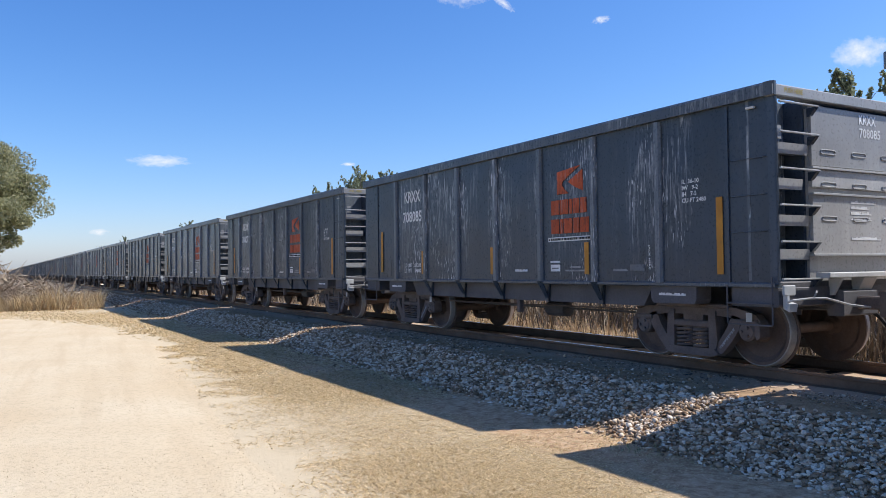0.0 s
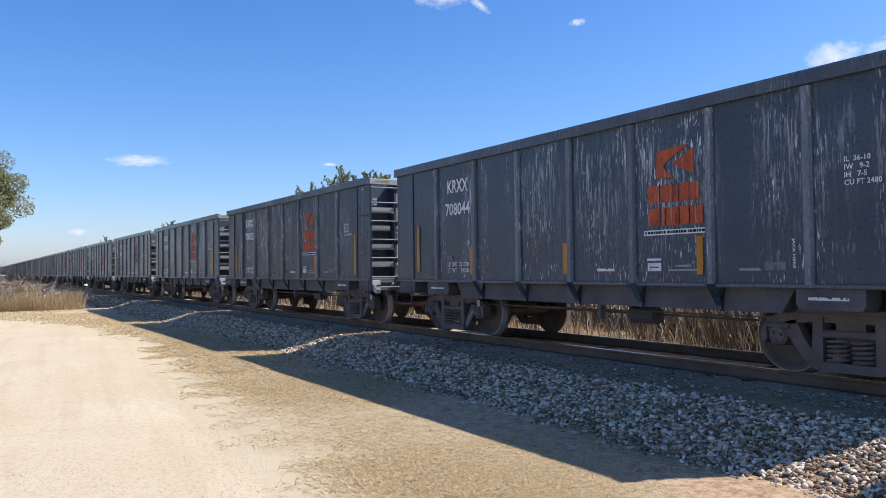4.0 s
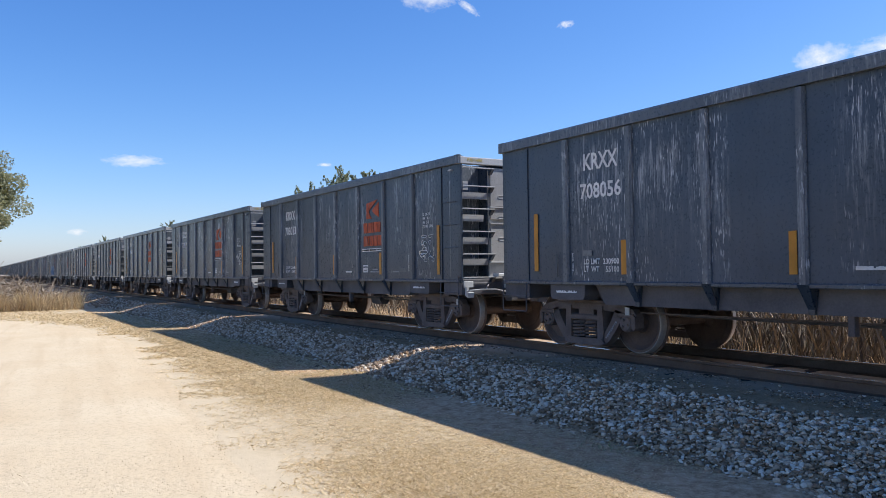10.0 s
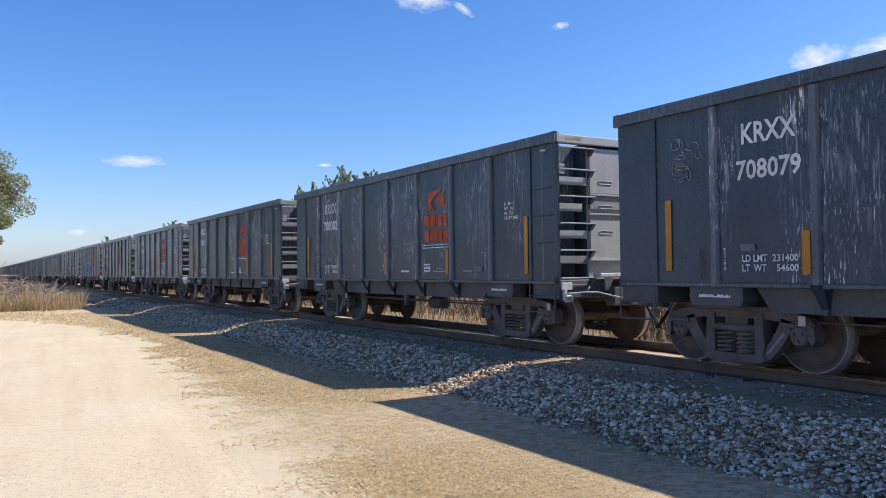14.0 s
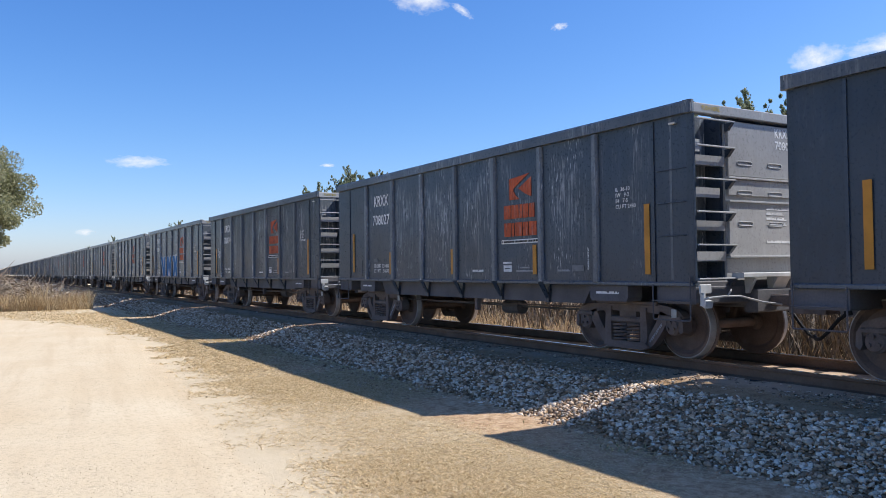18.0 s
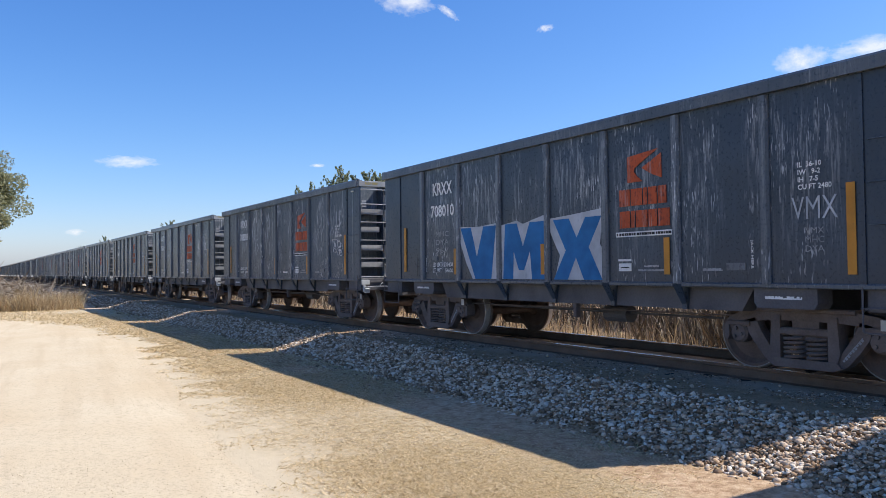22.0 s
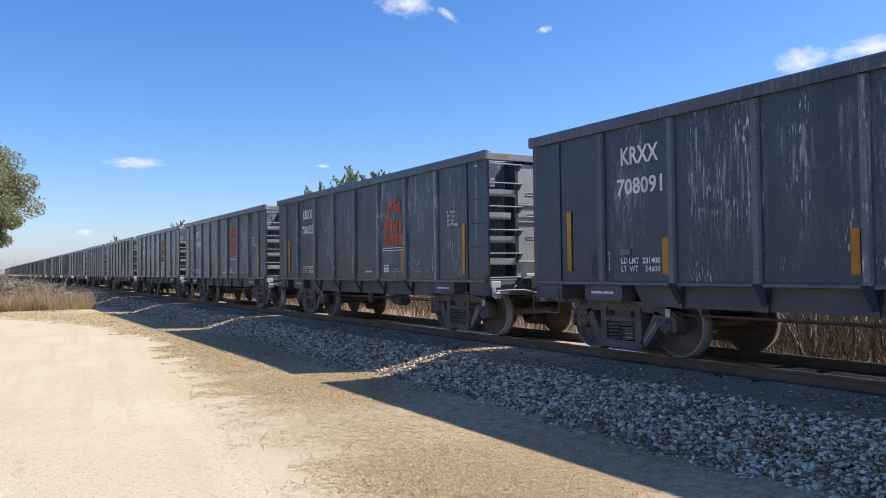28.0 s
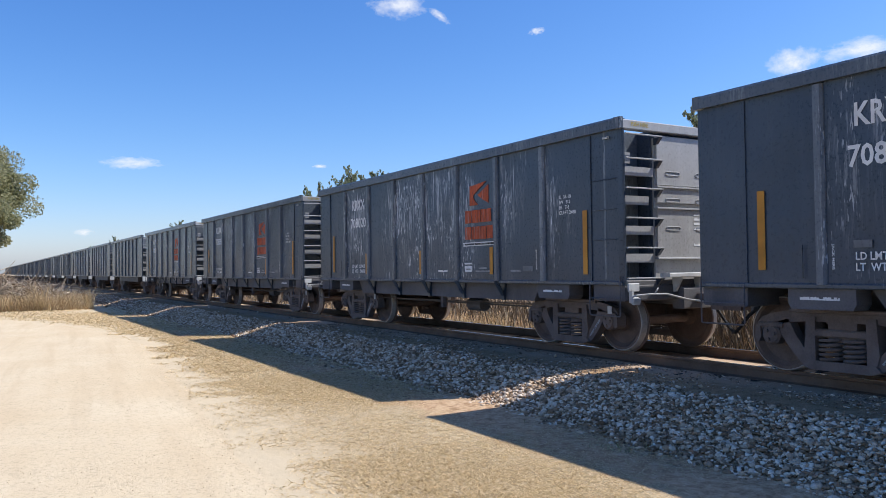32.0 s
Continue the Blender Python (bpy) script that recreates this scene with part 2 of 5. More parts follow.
def stuff_mesh(name, verts, faces, material, smooth=False):
    """One mesh from arrays of vertices (n, 3) and triangles (m, 3)."""
    me = bpy.data.meshes.new(name)
    verts, faces = np.asarray(verts, np.float32), np.asarray(faces, np.int32)
    k = faces.shape[1]
    me.vertices.add(len(verts))
    me.vertices.foreach_set("co", verts.ravel())
    me.loops.add(faces.size)
    me.loops.foreach_set("vertex_index", faces.ravel())
    me.polygons.add(len(faces))
    me.polygons.foreach_set("loop_start", np.arange(0, faces.size, k, dtype=np.int32))
    me.update(calc_edges=True)
    me.validate()
    me.materials.append(material)
    if smooth:
        me.polygons.foreach_set("use_smooth", np.ones(len(faces), bool))
    return me


def blades(rng, base, height, width, lean, rows=2):
    """Bent blades of grass, one at each base point: vertices and triangles."""
    n = len(base)
    turn = rng.uniform(0, 2 * np.pi, n)
    way = np.stack([np.cos(turn), np.sin(turn), np.zeros(n)], 1)
    turn2 = rng.uniform(0, 2 * np.pi, n)
    fall = np.stack([np.cos(turn2), np.sin(turn2), np.zeros(n)], 1) * (lean * height)[:, None]
    up = np.array([0, 0, 1.0])
    w = (width / 2)[:, None]
    a, b = base - way * w, base + way * w
    mid = base + up * (height * 0.6)[:, None] + fall * 0.4
    c, d = mid - way * w * 0.7, mid + way * w * 0.7
    tip = base + up * (height * (1 - 0.3 * lean))[:, None] + fall
    v = np.stack([a, b, c, d, tip], 1).reshape(-1, 3)
    k = np.arange(n)[:, None] * 5
    f = np.concatenate([k + [0, 1, 3], k + [0, 3, 2], k + [2, 3, 4]], 0)
    return v, f


def ground_materials():
    # dry mown grass on pale soil
    m, n, l, b = shader("dry_mown_grass", 0.0)
    v = coords(n, l, "World")
    wide, mid, fine = noise_at(n, l, v, 0.35), noise_at(n, l, v, 3.0, 5), noise_at(n, l, v, 55.0, 4, 0.7)
    c = ramp(n, l, wide, (0.3, (0.513, 0.393, 0.23)), (0.7, (0.597, 0.467, 0.292)))
    c = blend(n, l, ramp(n, l, mid, (0.45, 0.0), (0.7, 0.6)), c, (0.538, 0.43, 0.288))
    c = blend(n, l, ramp(n, l, fine, (0.36, 0.55), (0.50, 0.0)), c, (0.274, 0.191, 0.101))
    c = blend(n, l, ramp(n, l, noise_at(n, l, v, 11.0, 5, 0.7), (0.38, 0.55), (0.52, 0.0)), c, (0.274, 0.195, 0.107))
    # bare brown earth at the foot of the ballast
    side = n.new("ShaderNodeSeparateXYZ")
    l.new(v, side.inputs[0])
    foot = n.new("ShaderNodeMath")
    foot.operation = "MULTIPLY_ADD"
    foot.inputs[1].default_value = 1.1
    l.new(noise_at(n, l, v, 1.3, 6, 0.65), foot.inputs[0])
    l.new(side.outputs[0], foot.inputs[2])
    bare = n.new("ShaderNodeMapRange")
    bare.inputs[1].default_value, bare.inputs[2].default_value = 5.15, 5.55
    l.new(foot.outputs[0], bare.inputs[0])
    c = blend(n, l, times(n, l, bare.outputs[0], ramp(n, l, fine, (0.3, 1.0), (0.75, 0.75))), c, ramp(n, l, noise_at(n, l, v, 9.0, 8, 0.8), (0.38, (0.30, 0.178, 0.098)), (0.50, (0.53, 0.345, 0.20)), (0.62, (0.66, 0.48, 0.31))))
    # pale dust strewn from the road
    g = n.new("ShaderNodeSeparateXYZ")
    l.new(v, g.inputs[0])
    off = n.new("ShaderNodeMath")
    off.operation = "MULTIPLY_ADD"
    off.inputs[1].default_value = -0.105
    l.new(g.outputs[1], off.inputs[0])
    l.new(g.outputs[0], off.inputs[2])
    ragged = n.new("ShaderNodeMath")
    ragged.operation = "MULTIPLY_ADD"
    ragged.inputs[1].default_value = 2.2
    l.new(noise_at(n, l, v, 1.6, 6, 0.65), ragged.inputs[0])
    l.new(off.outputs[0], ragged.inputs[2])
    part_way = n.new("ShaderNodeMapRange")
    part_way.inputs[1].default_value, part_way.inputs[2].default_value = 2.70, 3.75
    part_way.inputs[3].default_value, part_way.inputs[4].default_value = 0.9, 0.0
    l.new(ragged.outputs[0], part_way.inputs[0])
    beyond = n.new("ShaderNodeMapRange")
    beyond.inputs[1].default_value, beyond.inputs[2].default_value = -6.6, -5.4
    l.new(ragged.outputs[0], beyond.inputs[0])
    c = blend(n, l, times(n, l, part_way.outputs[0], beyond.outputs[0]), c, (0.646, 0.524, 0.349))
    l.new(c, b.inputs["Base Color"])
    b.inputs["Roughness"].default_value = 0.9
    bump(n, l, b, blend(n, l, 0.5, fine, noise_at(n, l, v, 14.0, 5, 0.7)), 0.6, 0.04)
    grass = m
    # crushed pale limestone road
    m, n, l, b = shader("pale_limestone_road", 0.0)
    v = coords(n, l, "World")
    turned = n.new("ShaderNodeMapping")
    turned.inputs["Rotation"].default_value = (0, 0, radians(6.0))
    l.new(v, turned.inputs[0])
    longer = n.new("ShaderNodeMapping")
    longer.inputs["Scale"].default_value = (2.6, 0.16, 1)
    l.new(turned.outputs[0], longer.inputs[0])
    track = longer.outputs[0]
    wide, mid, fine = noise_at(n, l, v, 0.5), noise_at(n, l, track, 1.0, 4), noise_at(n, l, v, 38.0, 5, 0.7)
    c = ramp(n, l, wide, (0.3, (0.621, 0.487, 0.313)), (0.7, (0.679, 0.561, 0.383)))
    c = blend(n, l, ramp(n, l, mid, (0.46, 0.0), (0.68, 0.45)), c, (0.531, 0.398, 0.247))
    c = blend(n, l, ramp(n, l, fine, (0.30, 0.85), (0.44, 0.0)), c, (0.365, 0.272, 0.167))
    l.new(c, b.inputs["Base Color"])
    b.inputs["Roughness"].default_value = 0.92
    pits = noise_at(n, l, v, 16.0, 6, 0.75)
    c = blend(n, l, ramp(n, l, pits, (0.36, 0.45), (0.47, 0.0)), c, (0.388, 0.304, 0.202))
    l.new(c, b.inputs["Base Color"])
    bump(n, l, b, blend(n, l, 0.5, fine, pits), 0.6, 0.03)
    return grass, m


DRY_GRASS, ROAD = ground_materials()


def island_colours(name, *stops, rough=0.85, grain=60.0, through=0.0):
    """Each loose piece of a mesh takes a colour of its own."""
    m, n, l, b = shader(name, 0.02)
    g = n.new("ShaderNodeNewGeometry")
    c = ramp(n, l, g.outputs["Random Per Island"], *stops)
    v = coords(n, l, "World")
    c = blend(n, l, 0.4, c, ramp(n, l, noise_at(n, l, v, grain, 3), (0.3, 0.35), (0.7, 1.0)), "MULTIPLY")
    l.new(c, b.inputs["Base Color"])
    b.inputs["Roughness"].default_value = rough
    if through:
        # thin leaves let some of the light through
        thin, mix = n.new("ShaderNodeBsdfTranslucent"), n.new("ShaderNodeMixShader")
        mix.inputs[0].default_value = through
        l.new(c, thin.inputs["Color"])
        l.new(b.outputs[0], mix.inputs[1])
        l.new(thin.outputs[0], mix.inputs[2])
        l.new(mix.outputs[0], n["Material Output"].inputs["Surface"])
    return m


STONES = island_colours("grey_ballast_stone", (0.0, (0.18, 0.118, 0.072)), (0.35, (0.40, 0.268, 0.165)), (0.70, (0.70, 0.525, 0.36)),
                        (1.0, (0.94, 0.81, 0.64)))

FINES = island_colours("brown_ballast_chip", (0.0, (0.16, 0.11, 0.075)), (0.5, (0.38, 0.27, 0.185)), (0.85, (0.60, 0.46, 0.33)), (1.0, (0.82, 0.70, 0.55)))


def bed_material():
    """Fine ballast: dark for the shaded gaps between stones, lightened along the shaded rails."""
    m, n, l, b = shader("ballast_fines", 0.0)
    v = coords(n, l, "World")
    fine = noise_at(n, l, v, 45, 4, 0.65)
    c = ramp(n, l, noise_at(n, l, v, 6.0), (0.32, (0.257, 0.154, 0.0874)), (0.68, (0.537, 0.331, 0.189)))
    c = blend(n, l, 0.45, c, ramp(n, l, fine, (0.35, (0.15, 0.0893, 0.0508)), (0.65, (0.553, 0.419, 0.241))))
    side = n.new("ShaderNodeSeparateXYZ")
    l.new(v, side.inputs[0])
    ragged = n.new("ShaderNodeMath")
    ragged.operation = "MULTIPLY_ADD"
    ragged.inputs[1].default_value = 0.7
    l.new(noise_at(n, l, v, 2.2, 5, 0.6), ragged.inputs[0])
    l.new(side.outputs[0], ragged.inputs[2])
    # the band by the rails is lightened to make up for the train's shade
    pale_band = n.new("ShaderNodeMapRange")
    pale_band.inputs[1].default_value, pale_band.inputs[2].default_value = MID - 1.25, MID - 0.75
    l.new(ragged.outputs[0], pale_band.inputs[0])
    c = blend(n, l, times(n, l, pale_band.outputs[0], 0.75), c, (0.56, 0.42, 0.30))
    l.new(c, b.inputs["Base Color"])
    b.inputs["Roughness"].default_value = 0.95
    bump(n, l, b, fine, 1.0, 0.01)
    return m


BED = bed_material()
STRAW = island_colours("dry_grass_blade", (0.0, (0.444, 0.313, 0.153)), (0.25, (0.72, 0.546, 0.305)), (0.75, (0.888, 0.717, 0.448)), (1.0, (0.612, 0.444, 0.222)), through=0.35)
TALL_STRAW = island_colours("tall_dry_grass", (0.0, (0.44, 0.307, 0.157)), (0.5, (0.627, 0.473, 0.276)), (0.85, (0.77, 0.624, 0.396)), (1.0, (0.308, 0.166, 0.0737)), through=0.3)
PEBBLE = island_colours("limestone_chip", (0.0, (0.3, 0.226, 0.137)), (0.6, (0.525, 0.41, 0.258)), (1.0, (0.725, 0.582, 0.389)))
WEED = island_colours("green_straw", (0.0, (0.24, 0.25, 0.10)), (0.5, (0.42, 0.38, 0.18)), (1.0, (0.66, 0.56, 0.36)), through=0.3)
TWIG = island_colours("bleached_twig", (0.0, (0.22, 0.155, 0.10)), (0.5, (0.40, 0.315, 0.23)), (1.0, (0.60, 0.52, 0.41)))
JUNIPER = island_colours("juniper_foliage", (0.0, (0.21, 0.235, 0.14)), (0.6, (0.36, 0.39, 0.24)), (1.0, (0.48, 0.50, 0.33)), through=0.5)
OAK = island_colours("oak_foliage", (0.0, (0.28, 0.29, 0.16)), (0.55, (0.41, 0.405, 0.23)), (1.0, (0.54, 0.52, 0.33)), through=0.5)
BRUSH = island_colours("dark_brush", (0.0, (0.10, 0.083, 0.062)), (0.5, (0.20, 0.16, 0.115)), (0.85, (0.32, 0.26, 0.19)), (1.0, (0.50, 0.42, 0.31)))
BARK = plain("grey_bark", (0.06, 0.05, 0.04), (0.14, 0.12, 0.10), 8, 0.9, grain=30, relief=0.8)


# ---- ground, road, track bed ----
def right_edge(y):
    """The road's edge on the track side: along the track, then away to the left."""
    y = max(y, -40.0)
    if y < 20:
        return 1.75 + 0.105 * (y - 2.0)
    w = y - 20
    return 3.64 + 0.05 * w - 0.0155 * w * w


def rough_edge(y, seed, size):
    return size * (noise.noise((y * 0.55, seed, 0.0)) + 0.6 * noise.noise((y * 2.3, seed, 3.0)) + 0.4 * noise.noise((y * 7.0, seed, 7.0)))


def make_ground():
    xs = np.concatenate([-np.geomspace(2600, 30, 14), np.linspace(-24, 24, 49), np.geomspace(30, 2600, 14)])
    ys = np.concatenate([-np.geomspace(2600, 30, 14), np.linspace(-24, 60, 85), np.geomspace(66, 2600, 16)])
    vs = []
    for y in ys:
        for x in xs:
            z = GROUND
            if abs(x) < 30 and -30 < y < 70:
                z += 0.05 * noise.noise((x * 0.35, y * 0.35, 0.4)) * min(1, max(0, (x - 2.2) / 2)) * (1 if x < 6.2 else 0.6)
            if x > 16:
                z += min(0.5, (x - 16) * 0.05)
            vs.append((x, y, z - 0.03))
    nx = len(xs)
    fs = [(j * nx + i, j * nx + i + 1, (j + 1) * nx + i + 1, (j + 1) * nx + i) for j in range(len(ys) - 1) for i in range(nx - 1)]
    ob = new("ground", stuff_mesh("ground", vs, fs, DRY_GRASS, smooth=True))
    tagged(ob, "flat ground of short dry tan grass beside the track", "ground", kind="structure")


def make_road():
    """A pale road 6.5 m wide that bends away to the left, its edges frayed."""
    left, right = [], []
    y = -60.0
    while y < 44.0:
        x = right_edge(y)
        d = (right_edge(y + 0.1) - right_edge(y - 0.1)) / 0.2 if y > -39 else 0.105
        k = 1 / math.hypot(1, d)
        e = rough_edge(y, 1.0, 0.16)
        right.append((x + e * k, y - e * d * k))
        w = 6.2 + rough_edge(y, 5.0, 0.25)
        left.append((x - w * k, y + w * d * k))
        y += 0.16 if -4 < y < 36 else 1.0
    rows = 10
    vs, fs = [], []
    for a, b in zip(left, right):
        for i in range(rows):
            w = i / (rows - 1)
            crown = 0.035 * (1 - (2 * w - 1) ** 2)
            vs.append((a[0] + (b[0] - a[0]) * w, a[1] + (b[1] - a[1]) * w, GROUND - (0.036 if i in (0, rows - 1) else 0.005) + crown + 0.008 * noise.noise((w * 6, a[1] * 0.8, 2))))
    for j in range(len(left) - 1):
        for i in range(rows - 1):
            k = j * rows + i
            fs.append((k, k + 1, k + rows + 1, k + rows))
    ob = new("road", stuff_mesh("road", vs, fs, ROAD, smooth=True))
    tagged(ob, "pale crushed limestone road bending away from the track", "road", kind="structure")


def bed_height(x, y=0.0):
    """The ballast's height across the track; its foot draws in a little further on."""
    d = abs(x - MID)
    w = min(1.0, max(0.0, (y - 5.0) / 9.0))
    toe = 3.75 - 0.35 * w * w * (3 - 2 * w)
    if d < 1.35:
        return -0.150
    if x > MID + 1.35:
        return max(-0.150 - (d - 1.35) * 0.34, GROUND - 0.06)
    if d < 2.05:
        return -0.150 - 0.03 * (d - 1.35) / 0.7
    if d > toe:
        return GROUND - 0.06
    w = (d - 2.05) / (toe - 2.05)
    return -0.18 + (GROUND + 0.15) * (w * w * (3 - 2 * w) * 0.55 + w * 0.45)


def make_bed():
    xs = np.concatenate([np.linspace(MID - 3.9, MID - 1.9, 26), np.array([MID - 1.5, MID - 1.15, MID - 0.86, MID - 0.66, MID, MID + 0.66, MID + 0.86, MID + 1.15, MID + 1.5]), np.linspace(MID + 1.9, MID + 3.9, 10)])
    ys = np.concatenate([np.linspace(-60, 0, 40), np.linspace(0.2, 40, 260), np.linspace(41, 120, 100), np.geomspace(122, 2000, 30)])
    vs = []
    for y in ys:
        for x in xs:
            d = x - MID
            vs.append((MID + d, y, bed_height(x, y) + 0.012 * noise.noise((x * 4, y * 4, 1.5)) - 0.012))
    nx = len(xs)
    fs = [(j * nx + i, j * nx + i + 1, (j + 1) * nx + i + 1, (j + 1) * nx + i) for j in range(len(ys) - 1) for i in range(nx - 1)]
    ob = new("ballast_bed", stuff_mesh("ballast_bed", vs, fs, BED))
    tagged(ob, "raised bed of dark grey ballast under the track", "track bed", kind="structure")


def make_stones():
    rng = np.random.default_rng(4)
    g = (1 + 5 ** 0.5) / 2
    ico = np.array([(-1, g, 0), (1, g, 0), (-1, -g, 0), (1, -g, 0), (0, -1, g), (0, 1, g), (0, -1, -g), (0, 1, -g),
                    (g, 0, -1), (g, 0, 1), (-g, 0, -1), (-g, 0, 1)]) / (1 + g * g) ** 0.5
    tri = np.array([(0, 11, 5), (0, 5, 1), (0, 1, 7), (0, 7, 10), (0, 10, 11), (1, 5, 9), (5, 11, 4), (11, 10, 2), (10, 7, 6), (7, 1, 8),
                    (3, 9, 4), (3, 4, 2), (3, 2, 6), (3, 6, 8), (3, 8, 9), (4, 9, 5), (2, 4, 11), (6, 2, 10), (8, 6, 7), (9, 8, 1)])
    spots = []
    for y0, y1, per, r0, r1 in ((-5.0, 1.0, 500, 0.018, 0.036), (1.0, 9.0, 1000, 0.015, 0.033), (9.0, 18.0, 680, 0.017, 0.036), (18.0, 40.0, 430, 0.020, 0.036), (40.0, 90.0, 130, 0.032, 0.056)):
        n = int((y1 - y0) * 2.9 * per)
        x = rng.uniform(MID - 3.75, MID - 0.95, n)
        # fewer and scattered stones past the toe
        y = rng.uniform(y0, y1, n)
        edge = MID - 3.8 + 0.35 * np.clip((y - 5.0) / 9.0, 0, 1) + np.array([0.22 * noise.noise((v * 0.7, 4.0, 2.0)) + 0.2 * noise.noise((v * 2.6, 4.0, 5.0)) for v in y])
        keep = rng.uniform(0, 1, n) < np.clip((x - edge) / 0.45, 0.05, 1)
        brow = MID - 2.0 + np.array([0.28 * noise.noise((v * 0.9, 9.0, 2.0)) for v in y])
        keep &= rng.uniform(0, 1, n) < np.clip((brow - x) / 0.3, 0.004, 1.0)
        r = rng.uniform(r0, r1, n) * rng.choice([0.8, 1.0, 1.25], n)
        spots.append(np.stack([x, y, r], 1)[keep])
    strew("ballast_stones", "loose angular grey ballast stones on the bed's shoulder", np.concatenate(spots), STONES, 0.72, 0.25, rng, ico, tri)
    # half-buried fines on the flat top and along the foot
    spots = []
    for y0, y1, per in ((1.0, 9.0, 520), (9.0, 20.0, 300)):
        for x0, x1, share in ((MID - 2.35, MID - 0.95, 1.0), (MID - 4.35, MID - 3.2, 0.45)):
            n = int((y1 - y0) * (x1 - x0) * per * share)
            x, y = rng.uniform(x0, x1, n), rng.uniform(y0, y1, n)
            patch = np.array([noise.noise((a * 1.7, b * 0.6, 3.0)) for a, b in zip(x, y)])
            keep = rng.uniform(-0.35, 0.45, n) < patch
            spots.append(np.stack([x, y, rng.uniform(0.008, 0.022, n) * np.where(y > 9, 1.3, 1.0)], 1)[keep])
    strew("ballast_fines", "small half-buried brown chips on the flat top of the bed", np.concatenate(spots), FINES, 0.4, 0.05, rng, ico, tri)


def strew(name, label, s, material, flat, lift, rng, ico, tri):
    """Rough angular pieces at the given places and sizes."""
    n = len(s)
    z = np.array([bed_height(x, y) for x, y in zip(s[:, 0], s[:, 1])])
    z = np.maximum(z, GROUND - 0.03)
    shape = ico[None] * rng.uniform(0.55, 1.32, (n, 12, 1)) * rng.uniform(0.45, 1.4, (n, 1, 3))
    turn = rng.normal(size=(n, 4))
    turn /= np.linalg.norm(turn, axis=1)[:, None]
    w, i, j, k = turn.T
    rot = np.stack([1 - 2 * (j * j + k * k), 2 * (i * j - k * w), 2 * (i * k + j * w), 2 * (i * j + k * w), 1 - 2 * (i * i + k * k),
                    2 * (j * k - i * w), 2 * (i * k - j * w), 2 * (j * k + i * w), 1 - 2 * (i * i + j * j)], 1).reshape(n, 3, 3)
    v = np.einsum("nij,nkj->nki", rot, shape) * s[:, 2][:, None, None] * [1, 1, flat]
    v += np.stack([s[:, 0], s[:, 1], z + s[:, 2] * lift], 1)[:, None]
    f = (np.arange(n) * 12)[:, None, None] + tri[None]
    ob = new(name, stuff_mesh(name, v.reshape(-1, 3), f.reshape(-1, 3), material))
    tagged(ob, label, "ballast", kind="stuff")


def make_track():
    root = new("railway_track")
    root.location = (MID, 0, -0.34)
    tagged(root, "railway track of rusty rails on dark timber ties", "railway track", kind="structure")
    foot = [(-0.075, 0), (0.075, 0), (0.075, 0.012), (0.012, 0.03), (0.012, 0.125), (0.036, 0.135), (0.036, 0.165), (0.028, 0.17),
            (-0.028, 0.17), (-0.036, 0.165), (-0.036, 0.135), (-0.012, 0.125), (-0.012, 0.03), (-0.075, 0.012)]
    web = Shape().prism("y", foot, -80, 1500).mesh("rail", RAIL)
    top = Shape().box(-0.024, 0.024, -80, 1500, 0.1695, 0.1725).mesh("rail_head", RAIL_TOP)
    for x in (-0.7535, 0.7535):
        rail = part("rail", web, None, root, m=pose(x, 0, 0.17 - 0.0025))
        part("running_surface", top, None, rail, "bright polished running surface")
    tie = Shape().box(-1.3, 1.3, -0.115, 0.115, 0.0, 0.172, 0.012).mesh("tie", TIE)
    for k in range(-8, 190):
        part("tie", tie, None, root, m=pose(0.015 * math.sin(k * 7.1), 0.5 * k + 0.02 * math.sin(k * 3.7), -0.0 + 0.004 * math.sin(k), 0, 0, 0.6 * math.sin(k * 2.3)))


make_ground()
make_road()
make_bed()
make_stones()
make_track()


# ---- the train ----
LONG = 11.45          # a car's body
PITCH = 12.8074       # from one car to the next
SIDE = 1.45           # half the width over the side sheets
SILL, TOP = 1.085, 3.44
POSTS = (1.83, 3.15, 4.48, 5.80, 7.12, 8.43, 9.78)
AXLES = (0.742, 2.52, 8.93, 10.708)
WHEEL_R = 0.457


def sheet_shape(k):
    """One side's sheet, dented a little between the posts."""
    s = Shape()
    t = 0.035
    ys = np.linspace(0.10, LONG - 0.10, 58)
    zs = np.linspace(SILL, TOP - 0.15, 13)
    vs = []
    for y in ys:
        for z in zs:
            stiff = min(1.0, min(abs(y - p) for p in POSTS + (0.1, 0.68, 10.75, LONG - 0.1)) / 0.3)
            vs.append((k * (SIDE + 0.0), y, z))
            vs[-1] = (k * (SIDE - 0.014 * stiff * (0.5 + noise.noise((y * 1.3, z * 1.1, 3.0 + k)))), y, z)
    nz = len(zs)
    fs = [(j * nz + i, j * nz + i + 1, (j + 1) * nz + i + 1, (j + 1) * nz + i) for j in range(len(ys) - 1) for i in range(nz - 1)]
    s.add(vs, fs)
    s.box(min(k * (SIDE - t), k * (SIDE - 0.02)), max(k * (SIDE - t), k * (SIDE - 0.02)), 0.10, LONG - 0.10, SILL, TOP - 0.15)
    return s


